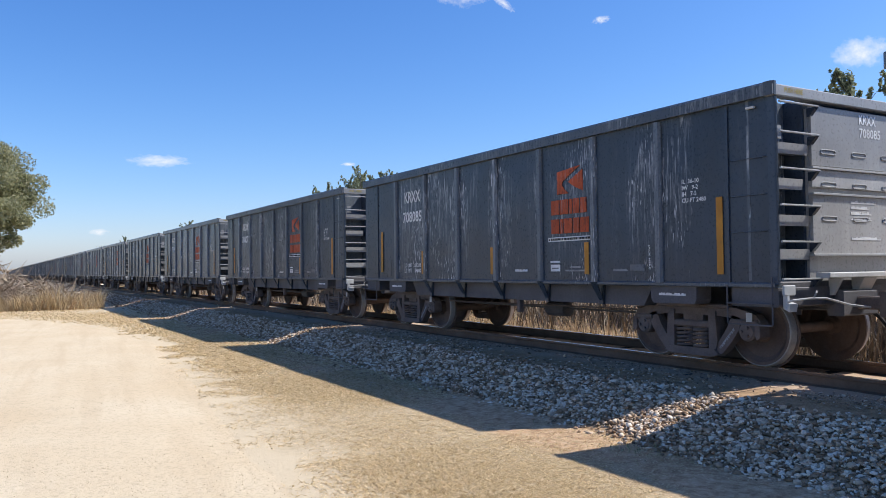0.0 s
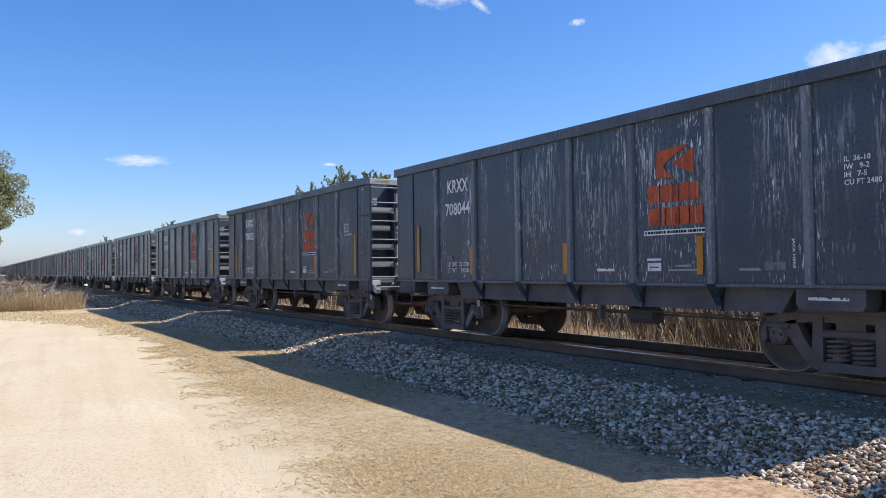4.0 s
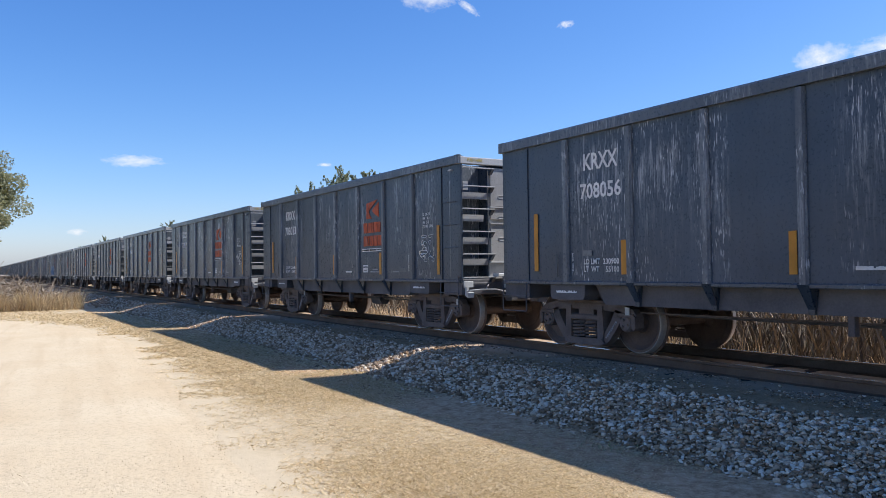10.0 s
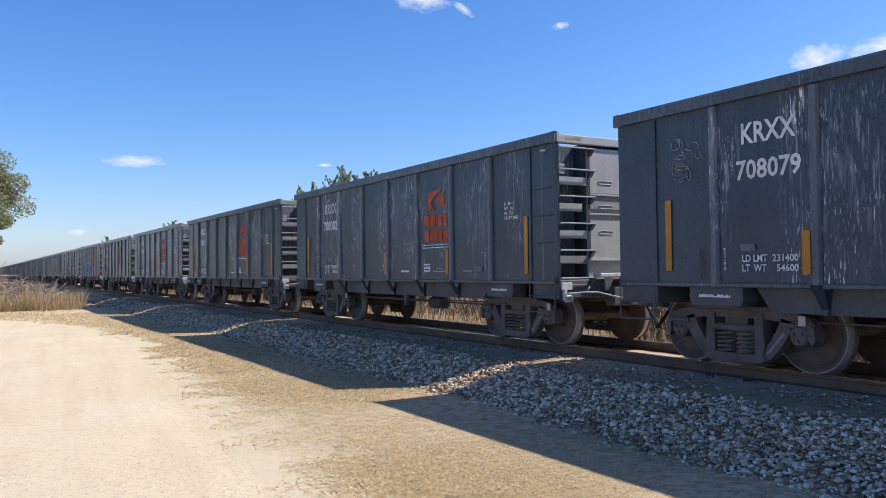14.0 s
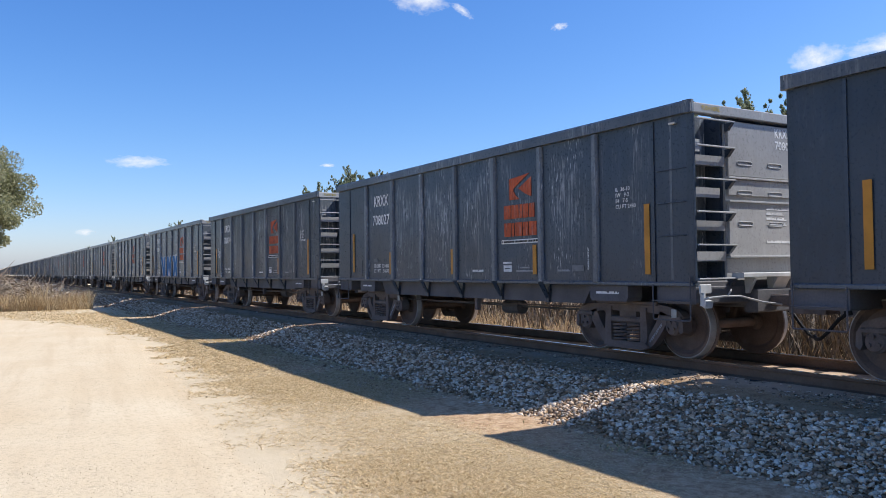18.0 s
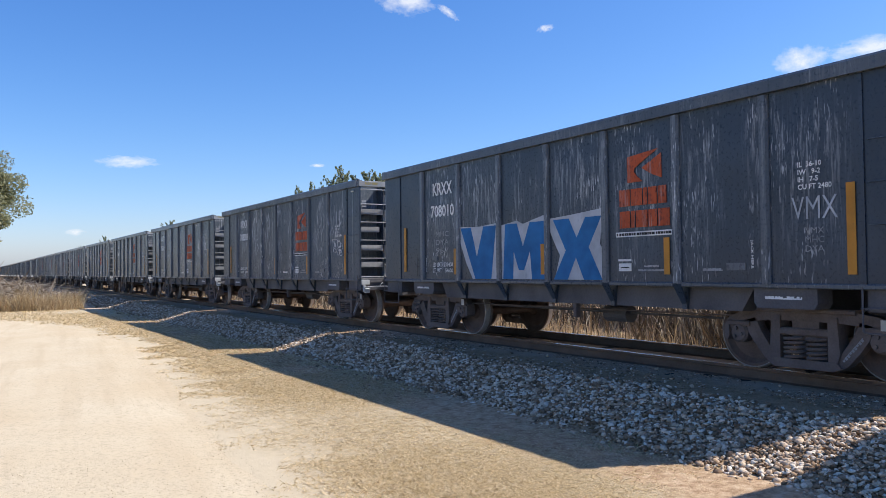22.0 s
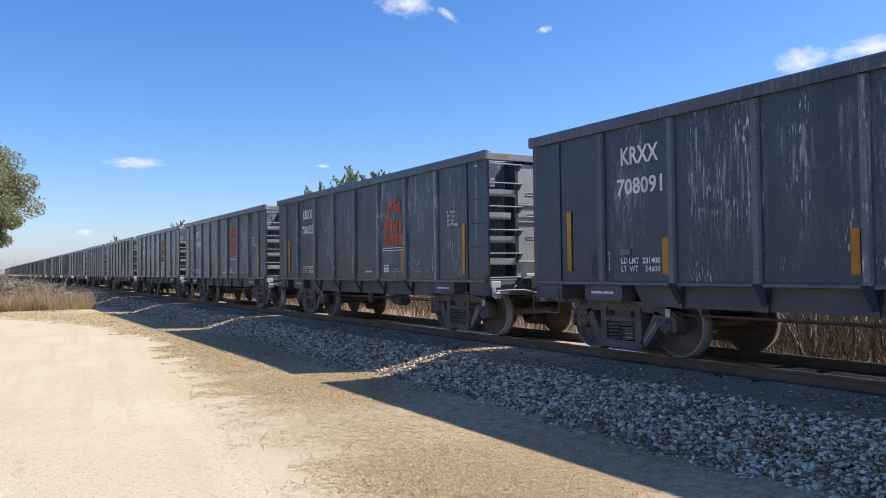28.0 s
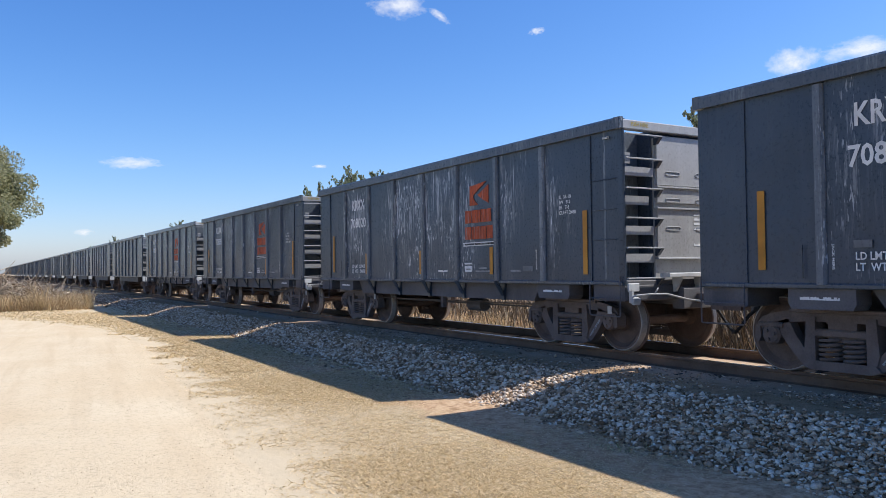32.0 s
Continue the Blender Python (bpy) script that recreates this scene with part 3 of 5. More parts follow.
def add_end_wall(car, m):
    """The end wall, set far back behind the ladder, with the corner returns beside it."""
    wall = part("end_wall", Shape().box(-0.80, SIDE - 0.002, 0.13, 0.17, SILL + 0.03, TOP - 0.13), PAINT, car, m=m)
    # recess back in a paler paint, standing in for soft light inside
    part("recess_back", Shape().box(-SIDE + 0.002, -0.76, 0.36, 0.40, SILL + 0.03, TOP - 0.13), PAINT_POST, wall)
    part("recess_side", Shape().box(-0.80, -0.765, 0.102, 0.36, SILL + 0.03, TOP - 0.13), PAINT, wall)
    part("recess_floor", Shape().box(-SIDE + 0.002, -0.80, 0.11, 0.36, SILL - 0.02, SILL + 0.03), PAINT, wall)
    for k in (-1, 1):
        part("corner_return", Shape().box(min(k * SIDE, k * (SIDE - 0.05)), max(k * SIDE, k * (SIDE - 0.05)), 0.0, 0.11, SILL - 0.02, TOP - 0.16, 0.008), PAINT, wall)


END_PANELS = ((2.50, TOP - 0.20), (2.24, 2.46), (1.42, 2.15))


def end_plate_shape():
    """Backing of the flat centre of the end."""
    return Shape().box(-0.76, 1.40, 0.065, 0.10, 1.10, 3.2)


def pocket_shape(x, z):
    """A raised oval rim round a pocket."""
    ring = []
    for i in range(16):
        w = 2 * math.pi * i / 16
        ring.append((x + 0.145 * max(-1, min(1, 1.25 * math.cos(w))), 0.015, z + 0.028 * max(-1, min(1, 1.3 * math.sin(w)))))
    return Shape().tube(ring + ring[:1], 0.008, 5)


def build_truck(parent, u, y_mid):
    """A freight truck: bolster with two cast side frames, spring nests and brake beam."""
    bolster = part("truck_bolster", Shape().box(-1.05, 1.05, y_mid - 0.17, y_mid + 0.17, 0.42, 0.68, 0.03).box(-0.2, 0.2, y_mid - 0.2, y_mid + 0.2, 0.62, 0.8, 0.03)
                   .box(-0.7, 0.7, y_mid - 0.52, y_mid - 0.44, 0.34, 0.44, 0.02).box(-0.7, 0.7, y_mid + 0.44, y_mid + 0.52, 0.34, 0.44, 0.02), TRUCK, parent,
                   "dark cast steel freight truck with coil springs")
    for k in (-1, 1):
        a, b = sorted((k * 0.93, k * 1.07))
        c, d = sorted((k * 0.915, k * 1.10))
        s = Shape()
        # top chord, bowed down to the bearings
        top = [(-1.10, 0.50), (-1.08, 0.60), (-1.02, 0.67), (-0.85, 0.725), (-0.6, 0.765), (-0.3, 0.785), (0.3, 0.785), (0.6, 0.765), (0.85, 0.725), (1.02, 0.67), (1.08, 0.60), (1.10, 0.50)]
        low = [(1.02, 0.50), (0.90, 0.57), (0.62, 0.62), (0.40, 0.64), (-0.40, 0.64), (-0.62, 0.62), (-0.90, 0.57), (-1.02, 0.50)]
        s.prism("x", [(y_mid + p, q) for p, q in top + low], a, b)
        s.box(c, d, y_mid - 0.62, y_mid + 0.62, 0.735, 0.79, 0.012)
        for e in (-1, 1):
            # column, and the bent tension member that sweeps from the bearing under the springs
            s.prism("x", [(y_mid + e * p, q) for p, q in ((0.30, 0.70), (0.41, 0.70), (0.44, 0.30), (0.40, 0.16), (0.30, 0.16))], c, d)
            s.prism("x", [(y_mid + e * p, q) for p, q in ((0.66, 0.66), (0.80, 0.62), (0.76, 0.47), (0.66, 0.33), (0.52, 0.17), (0.42, 0.105), (0.25, 0.10), (0.25, 0.19), (0.36, 0.22), (0.47, 0.34), (0.57, 0.48))], a, b)
            s.prism("x", [(y_mid + e * p, q) for p, q in ((1.03, 0.60), (1.09, 0.56), (1.10, 0.40), (1.05, 0.36), (1.02, 0.42))], c, d)
            lo, hi = sorted((y_mid + e * 0.73, y_mid + e * 1.05))
            s.box(c, d, lo, hi, 0.545, 0.61, 0.015)
        s.prism("x", [(y_mid + p, q) for p, q in ((-0.46, 0.135), (-0.36, 0.095), (0.36, 0.095), (0.46, 0.135), (0.40, 0.20), (-0.40, 0.20))], c - 0.015, d + 0.015)
        s.box(c, d, y_mid - 0.30, y_mid + 0.30, 0.47, 0.56, 0.02)
        part("side_frame", s, TRUCK, bolster)
        for i in (-1, 1):
            coil = [(k * 1.03 + 0.10 * math.cos(w), y_mid + i * 0.145 + 0.125 * math.sin(w), 0.20 + 0.265 * w / (2 * math.pi * 5)) for w in np.linspace(0, 2 * math.pi * 5, 61)]
            part("coil_spring", Shape().tube(coil, 0.019, 5), TRUCK, bolster)
        if k < 0:
            # one raised strip with an uneven edge along the near limb
            def along(a, h):
                return (y_mid - 0.45 - 0.655 * a - 0.756 * h, 0.225 + 0.756 * a - 0.655 * h)
            teeth = []
            for i in range(9):
                h = 0.034 if i % 3 else 0.024
                teeth += [along(0.040 * i, h), along(0.040 * i + 0.026, h), along(0.040 * i + 0.028, 0.006), along(0.040 * i + 0.038, 0.006)]
            cast = Shape().prism("x", [along(0.358, 0.0), along(0.0, 0.0)] + teeth, k * 1.074 - 0.002, k * 1.074 + 0.002)
            part("stencil", cast, TAG, bolster, "illegible pale cast lettering")
            part("label_plate", Shape().box(k * 1.105, k * 1.098, y_mid - 0.99, y_mid - 0.90, 0.585, 0.70), WHITE_FRESH, bolster, "small white label plate")
    return bolster


def wheelset_shape(steps=36):
    prof = [(0.0, 0.07), (0.60, 0.07), (0.62, 0.11), (0.70, 0.13), (0.705, 0.36), (0.688, 0.40), (0.688, 0.485), (0.715, 0.485), (0.725, 0.462)]
    rim = [(0.825, 0.452), (0.83, 0.40), (0.80, 0.37), (0.775, 0.34), (0.765, 0.15), (0.82, 0.13), (0.83, 0.085), (0.95, 0.085)]
    s = Shape()
    for k in (-1, 1):
        s.spin("x", [(k * a, r) for a, r in prof + rim], (0, 0, 0), steps)
    return s


WHEELSET = wheelset_shape().mesh("wheelset", WHEEL, smooth=False)
WHEELSET_FAR = wheelset_shape(16).mesh("wheelset", WHEEL, smooth=False)
TREADS = Shape().spin("x", [(-0.725, 0.463), (-0.826, 0.4535), (-0.8335, 0.447), (-0.8335, 0.436)], (0, 0, 0), 48).mesh("worn_tread", TREAD, smooth=True)
TREADS_FAR = Shape().spin("x", [(0.725, 0.463), (0.826, 0.4535), (0.8335, 0.447), (0.8335, 0.428)], (0, 0, 0), 48).mesh("worn_tread", TREAD, smooth=True)


def bearing_mesh(k):
    s = Shape().spin("x", [(k * 0.93, 0.02), (k * 0.93, 0.125), (k * 1.07, 0.125), (k * 1.085, 0.11), (k * 1.10, 0.10), (k * 1.105, 0.0)], (0, 0, 0), 20)
    for i in range(3):
        w = 2 * math.pi * i / 3
        s.spin("x", [(k * 1.10, 0.0), (k * 1.10, 0.022), (k * 1.128, 0.022), (k * 1.128, 0.0)], (0, 0.06 * math.cos(w), 0.06 * math.sin(w)), 6)
    return s.mesh("bearing_cap", TRUCK)


BEARINGS = [bearing_mesh(-1), bearing_mesh(1)]


def lettering_mesh(text, width, height, material, bold=0.022):
    """Lettering of the built-in font, stretched to a width and a height, standing upright and read from -x."""
    cu = bpy.data.curves.new("lettering", "FONT")
    cu.body, cu.align_x, cu.align_y, cu.resolution_u = text, "LEFT", "BOTTOM", 2
    cu.space_line, cu.offset = 1.05, bold
    tmp = bpy.data.objects.new("lettering", cu)
    scene.collection.objects.link(tmp)
    me = bpy.data.meshes.new_from_object(tmp.evaluated_get(bpy.context.evaluated_depsgraph_get()))
    bpy.data.objects.remove(tmp)
    bpy.data.curves.remove(cu)
    co = np.empty(len(me.vertices) * 3, np.float32)
    me.vertices.foreach_get("co", co)
    co = co.reshape(-1, 3)
    lo, hi = co.min(0), co.max(0)
    a = (co[:, 0] - lo[0]) / (hi[0] - lo[0]) * width
    b = (co[:, 1] - lo[1]) / (hi[1] - lo[1]) * height
    me.vertices.foreach_set("co", np.stack([0 * a, -a, b], 1).astype(np.float32).ravel())
    me.materials.clear()
    me.materials.append(material)
    me.update()
    return me


ON_SIDE = -SIDE - 0.003


def letter(car, name, text, u_far, u_near, z0, z1, material=None, label="", x=ON_SIDE, bold=0.022):
    """Lettering on the side towards the road, from u_far (its left end) to u_near."""
    return part(name, lettering_mesh(text, u_far - u_near, z1 - z0, material or WHITE, bold), None, car, label, m=pose(x, u_far, z0))


def flat_outline(pts, material, name, x=ON_SIDE, thick=0.004):
    return Shape().prism("x", pts, x - thick, x).mesh(name, material)


def bar_mesh(name, u0, u1, z0, z1, material, x=ON_SIDE):
    return flat_outline([(u0, z0), (u1, z0), (u1, z1), (u0, z1)], material, name, x)


def worded_bar(u_far, u_near, z, high, seed, material=None):
    """A line of lettering too small to read: one white bar with an uneven top."""
    rnd = random.Random(seed)
    top, u = [], u_near
    while u < u_far:
        w = rnd.uniform(0.25, 0.75) * high
        h = z + high * rnd.choice((0.45, 0.85, 0.95, 1.0, 1.0))
        top += [(u, h), (min(u + w, u_far), h)]
        u += w + 0.001
    return Shape().prism("x", [(u_far, z), (u_near, z)] + top, -0.003, 0.0).mesh("lettering_bar", material or WHITE)


def emblem_meshes():
    """The emblem's orange square in two pieces, and plain blocks where its words stand."""
    u0, u1, z0, z1 = 4.03, 3.40, 2.47, 2.88
    def at(p):
        return (u0 + (u1 - u0) * p[0], z0 + (z1 - z0) * p[1])
    a = flat_outline([at(p) for p in ((0, 0), (0.46, 0), (0.30, 0.18), (0.20, 0.36), (0.22, 0.47), (0.50, 0.70), (0.92, 1.02), (0.0, 0.88))], ORANGE, "emblem")
    b = flat_outline([at(p) for p in ((0.43, 0.45), (0.70, 0.64), (1.0, 0.86), (1.0, 0.04), (0.72, 0.20))], ORANGE, "emblem_wedge")
    blocks = []
    for z, widths in ((2.145, (0.20, 0.21, 0.07, 0.15, 0.15)), (1.84, (0.20, 0.07, 0.21, 0.15, 0.20))):
        u = 4.19
        for w in widths:
            blocks.append(bar_mesh("emblem_bar", u, u - w, z, z + 0.235, ORANGE))
            u -= w + 0.022
    return a, b, blocks


EMBLEM_A, EMBLEM_B, EMBLEM_BARS = emblem_meshes()


def build_car():
    """A complete gondola car; its near end at y = 0, the side towards the road at -x."""
    car = new("gondola_car")
    tagged(car, "weathered dark grey steel gondola freight car on the track", "freight car", "gondola cars of the train")
    for k in (-1, 1):
        part("side_sheet", sheet_shape(k), PAINT, car)
    lower = Shape()
    # drop floor between the trucks in two halves, its ends sloped; openings added in the middle, meant for dashes of
    # sun on the rail
    sun_gaps = ((3.16, 3.515), (4.18, 4.64), (4.74, 5.12), (5.17, 5.565))
    slope = [(2.05, SILL + 0.05), (2.30, 0.74), (9.12, 0.74), (9.40, SILL + 0.05)]
    for a, b in ((-1.30, -0.25), (0.20, 1.30)):
        lower.prism("x", slope, a, b)
    for a, b in ((-1.40, -0.25), (0.20, 1.40)):
        lower.box(a, b, 0.30, LONG - 0.30, SILL - 0.03, SILL + 0.06)
    last = 2.4
    lower.prism("x", [(2.05, SILL + 0.05), (2.30, 0.742), (2.4, 0.742), (2.4, SILL + 0.05)], -0.25, 0.20)
    for g0, g1 in sun_gaps + ((9.0, 9.12),):
        lower.box(-0.25, 0.20, last, g0, 0.742, SILL + 0.058)
        last = g1
    lower.box(-0.25, 0.20, 9.0, LONG - 0.30, SILL - 0.03, SILL + 0.058)
    lower.box(-0.25, 0.20, 0.30, 2.05, SILL - 0.03, SILL + 0.058)
    part("drop_floor", lower, PAINT_LOW, car)
    for a, b in ((0.05, 2.2), (9.3, LONG - 0.05)):
        part("centre_sill", Shape().box(-0.33, 0.33, a, b, 0.72, SILL - 0.02, 0.02), PAINT_LOW, car)
    # posts, narrower towards the sill, with a foot flange
    hat = [(-SIDE + 0.002, -0.062), (-SIDE - 0.018, -0.060), (-SIDE - 0.052, -0.040), (-SIDE - 0.052, 0.040), (-SIDE - 0.018, 0.060), (-SIDE + 0.002, 0.062)]
    post, gusset = Shape().prism("z", hat, SILL - 0.01, TOP - 0.17).mesh("side_post", PAINT_POST), Shape()
    gusset.prism("x", [(-0.075, SILL - 0.02), (0.075, SILL - 0.02), (0.035, 0.735), (-0.035, 0.735)], -1.345, -1.303)
    gusset.add([(-SIDE - 0.05, -0.07, SILL - 0.012), (-SIDE - 0.05, 0.07, SILL - 0.012), (-1.31, 0.034, 0.735), (-1.31, -0.034, 0.735),
                (-SIDE - 0.03, -0.07, SILL - 0.012), (-SIDE - 0.03, 0.07, SILL - 0.012), (-1.29, 0.034, 0.735), (-1.29, -0.034, 0.735)],
               [(0, 1, 2, 3), (7, 6, 5, 4), (0, 4, 5, 1), (1, 5, 6, 2), (2, 6, 7, 3), (3, 7, 4, 0)])
    gusset = gusset.mesh("gusset", PAINT)
    for side in (0, 180):
        for u in POSTS:
            m = pose(0, u, 0, 0, 0, side)
            part("side_post", post, None, car, m=m)
            if 2.4 < u < 9.0:
                part("gusset", gusset, None, car, m=m)
    # corner posts and the thin seams beside them
    seam = Shape().box(-SIDE - 0.018, -SIDE + 0.001, -0.02, 0.02, SILL, TOP - 0.17).mesh("panel_seam", PAINT)
    for u in (0.68, LONG - 0.70):
        for side in (0, 180):
            part("panel_seam", seam, None, car, m=pose(0, u, 0, 0, 0, side))
    # cap rail: hollow section with a turned-down lip, all round
    prof = [(-SIDE - 0.07, TOP - 0.155), (-SIDE + 0.09, TOP - 0.155), (-SIDE + 0.09, TOP - 0.01), (-SIDE - 0.04, TOP + 0.01), (-SIDE - 0.07, TOP - 0.02)]
    for k in (1, -1):
        part("cap_rail", Shape().prism("y", [(k * x, z) for x, z in prof], 0.02, LONG - 0.02), PAINT_CAP, car, "dusty top rail of the side")
    for u0, u1 in ((-0.03, 0.11), (LONG - 0.11, LONG + 0.03)):
        part("end_cap_rail", Shape().box(-SIDE - 0.06, SIDE + 0.06, u0, u1, TOP - 0.16, TOP - 0.025, 0.012), PAINT_END_LIT, car)
        for a, b in ((-SIDE - 0.072, -SIDE + 0.02), (SIDE - 0.02, SIDE + 0.072)):
            part("cap_corner", Shape().box(a, b, u0 - 0.006, u1 + 0.012, TOP - 0.157, TOP + 0.006, 0.028), PAINT_CAP, car)
    # side sill: dusty ledge above a dark recess, bolster ends with jacking pads
    for k in (-1, 1):
        a, b = sorted((k * (SIDE + 0.03), k * (SIDE - 0.10)))
        part("side_sill", Shape().box(a, b, 0.02, LONG - 0.02, SILL - 0.055, SILL + 0.004, 0.012), PAINT_CAP, car)
    for u in (1.63, LONG - 1.63):
        for k in (-1, 1):
            a, b = sorted((k * 1.43, k * 1.15))
            part("bolster_end", Shape().prism("x", [(u - 0.40, SILL - 0.05), (u + 0.40, SILL - 0.05), (u + 0.40, 0.86), (u + 0.36, 0.80), (u - 0.36, 0.80), (u - 0.40, 0.86)], a, b), PAINT_LOW, car)
        part("stencil_bar", worded_bar(u + 0.25, u - 0.22, 0.905, 0.036, 7), None, car, m=pose(-1.432, 0, 0))
    for u in (0.35, LONG - 0.35):
        part("side_frame_box", Shape().box(-1.42, 1.42, u - 0.33, u + 0.33, 0.80, SILL - 0.045, 0.02), PAINT_LOW, car)
    # ends
    for flip in (0, 1):
        m = pose(0, 0, 0) if not flip else pose(0, LONG, 0, 0, 0, 180)
        add_end_wall(car, m)
        plate = part("end_plate", end_plate_shape(), PAINT_END_LIT, car, "grey end sheet in sunlight", m=m)
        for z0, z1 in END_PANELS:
            part("end_panel", Shape().box(-0.74, 1.40, 0.02, 0.062, z0, z1, 0.006), PAINT_END_LIT, plate)
        for z in (2.475, 2.16, 1.415):
            part("end_ledge", Shape().box(-0.77, 1.40, -0.015, 0.06, z - 0.014, z + 0.014, 0.004), DUSTY_EDGE, plate)
        for z in (2.68, 2.28, 1.86):
            for x in (-0.42, 0.22, 0.86):
                part("pocket", pocket_shape(x, z), DUSTY_EDGE, plate)
        for z in (2.69, 2.265, 1.83, 1.425):
            part("stiffener", Shape().prism("x", [(0.36, z - 0.03), (0.36, z + 0.045), (0.035, z + 0.06), (0.045, z - 0.07)], -SIDE + 0.07, -0.80 if z != 2.265 else -0.90), PAINT_END_LIT, car, m=m)
        part("placard", Shape().box(-1.34, -1.22, 0.08, 0.098, 2.80, 2.96, 0.004), PAINT_END_LIT, car, m=m)
        ladder = part("end_ladder", Shape().box(-1.445, -1.41, -0.012, 0.02, 1.10, 3.25, 0.006), PAINT, car, m=m)
        for z in (3.21, 2.86, 2.43, 2.00, 1.57, 1.13):
            part("rung", Shape().box(-1.43, -0.70, -0.065, -0.035, z - 0.011, z + 0.011, 0.005), DUSTY_EDGE, ladder)
            part("rung_bracket", Shape().prism("x", [(-0.065, z - 0.011), (0.06, z - 0.011), (0.06, z - 0.115), (0.03, z - 0.115)], -0.765, -0.705), PAINT, ladder)
        part("crossover_board", Shape().box(-0.70, 1.2, -0.16, 0.03, 1.135, 1.20, 0.01), WHITE_FRESH, car, "pale worn crossover platform", m=m)
        part("end_sill", Shape().box(-1.42, 1.42, 0.03, 0.16, 0.80, 1.10, 0.015).box(-0.35, 0.35, -0.10, 0.12, 0.66, 0.98, 0.02), PAINT_LOW, car, m=m)
        for a, b in ((0.02, 0.30), (-0.45, -0.40)):
            part("board_bracket", Shape().prism("x", [(-0.14, 1.13), (0.03, 1.13), (0.03, 0.92), (-0.02, 0.92)], a, b), WHITE_FRESH, car, m=m)
        # coupler: shank, head and knuckle; meets the next car's at the middle of the gap
        reach = (PITCH - LONG) / 2
        cp = Shape().box(-0.085, 0.085, -reach + 0.22, 0.1, 0.74, 0.90, 0.02)
        cp.prism("z", [(-0.16, -reach + 0.25), (0.14, -reach + 0.25), (0.19, -reach + 0.05), (0.07, -reach - 0.02), (0.03, -reach + 0.10), (-0.07, -reach + 0.10), (-0.10, -reach - 0.08), (-0.19, -reach + 0.02)], 0.66, 0.97)
        part("coupler", cp, TRUCK, car, m=m)
        hose = [(0.34, -0.02, 0.70), (0.36, -0.12, 0.62), (0.33, -0.28, 0.46), (0.24, -0.44, 0.36), (0.12, -0.58, 0.34), (0.0, -0.68, 0.37)]
        part("air_hose", Shape().tube(hose, 0.024, 7).tube([(0.34, 0.05, 0.72), (0.34, -0.04, 0.70)], 0.035, 7), RUBBER, car, m=m)
        lever = [(-1.36, -0.05, 0.86), (-1.33, -0.10, 0.885), (-1.05, -0.12, 0.90), (-0.75, -0.13, 0.895), (-0.30, -0.15, 0.80), (-0.02, -0.30, 0.76)]
        part("cut_lever", Shape().tube(lever, 0.014, 6).tube([(-0.98, -0.12, 0.90), (-0.95, -0.14, 0.96), (-0.91, -0.12, 0.985)], 0.012, 5), DUSTY_EDGE, car, "bare steel uncoupling lever", m=m)
        part("lever_bracket", Shape().box(-1.42, -1.22, -0.06, -0.03, 0.94, 1.06, 0.01).box(-1.38, -1.32, -0.06, 0.0, 0.78, 0.95, 0.012).prism("x", [(-0.09, 0.84), (-0.02, 0.86), (-0.01, 0.78), (-0.07, 0.75)], -1.36, -1.22), WHITE_FRESH, car, "pale lever bracket and placard", m=m)
        for x in (-SIDE - 0.03, SIDE + 0.06):
            step = part("sill_step", Shape().tube([(x, 0.06, 1.16), (x, 0.06, 0.60), (x, 0.075, 0.585), (x, 0.685, 0.585), (x, 0.70, 0.60), (x, 0.70, 1.06)], 0.011, 6), PAINT_LOW, car, m=m)
            part("step_tread", Shape().box(x - 0.02, x + 0.02, 0.05, 0.71, 0.832, 0.847, 0.003), PAINT_LOW, step)
    # grab irons on the side beside the ends
    for z in (2.58, 2.14, 1.70):
        for u in (0.12,):
            rod = [(-SIDE, u, z), (-SIDE - 0.035, u + 0.015, z), (-SIDE - 0.035, u + 0.485, z), (-SIDE, u + 0.50, z)]
            part("grab_iron", Shape().tube(rod, 0.0065, 5), PAINT_CAP, car)
    part("release_rod", Shape().tube([(-SIDE - 0.03, 10.0, 1.15), (-SIDE - 0.03, 10.0, 1.52)], 0.01, 5), PAINT_CAP, car)
    part("tie_down", Shape().box(-SIDE - 0.05, -SIDE - 0.01, 0.25, 0.36, 3.17, 3.20, 0.006), WHITE_FRESH, car)
    # reflectors
    for u, z0, z1, w in ((0.81, 1.19, 2.16, 0.10), (3.33, 1.19, 1.68, 0.10), (5.93, 1.19, 1.68, 0.10), (8.56, 1.19, 1.68, 0.10), (10.53, 1.24, 2.17, 0.10)):
        x = ON_SIDE - 0.006
        part("reflector", bar_mesh("reflector", u - w / 2, u + w / 2, z0, z1, YELLOW, x), None, car, "amber reflective strip")
    # brake gear under the drop floor
    part("brake_cylinder", Shape().spin("y", [(4.9, 0.0), (4.9, 0.13), (5.4, 0.13), (5.4, 0.0)], (-0.55, 0, 0.56), 14).tube([(-0.55, 2.5, 0.58), (-0.55, 9.0, 0.58)], 0.018, 5), PAINT_LOW, car)
    part("brake_rod", Shape().tube([(-0.95, 2.6, 0.66), (-0.95, 8.9, 0.62)], 0.012, 5).box(-1.28, -1.18, 5.35, 5.43, 0.52, 0.75, 0.01), TRUCK, car)
    for y_mid in (1.631, LONG - 1.631):
        build_truck(car, 0, y_mid)
    # lettering
    part("emblem", EMBLEM_A, None, car, "faded orange emblem")
    part("emblem_wedge", EMBLEM_B, None, car)
    for me in EMBLEM_BARS:
        part("emblem_bar", me, None, car)
    part("slogan_panel", bar_mesh("slogan_panel", 4.27, 3.24, 1.715, 1.785, WHITE), None, car)
    marks, u = Shape(), 4.25
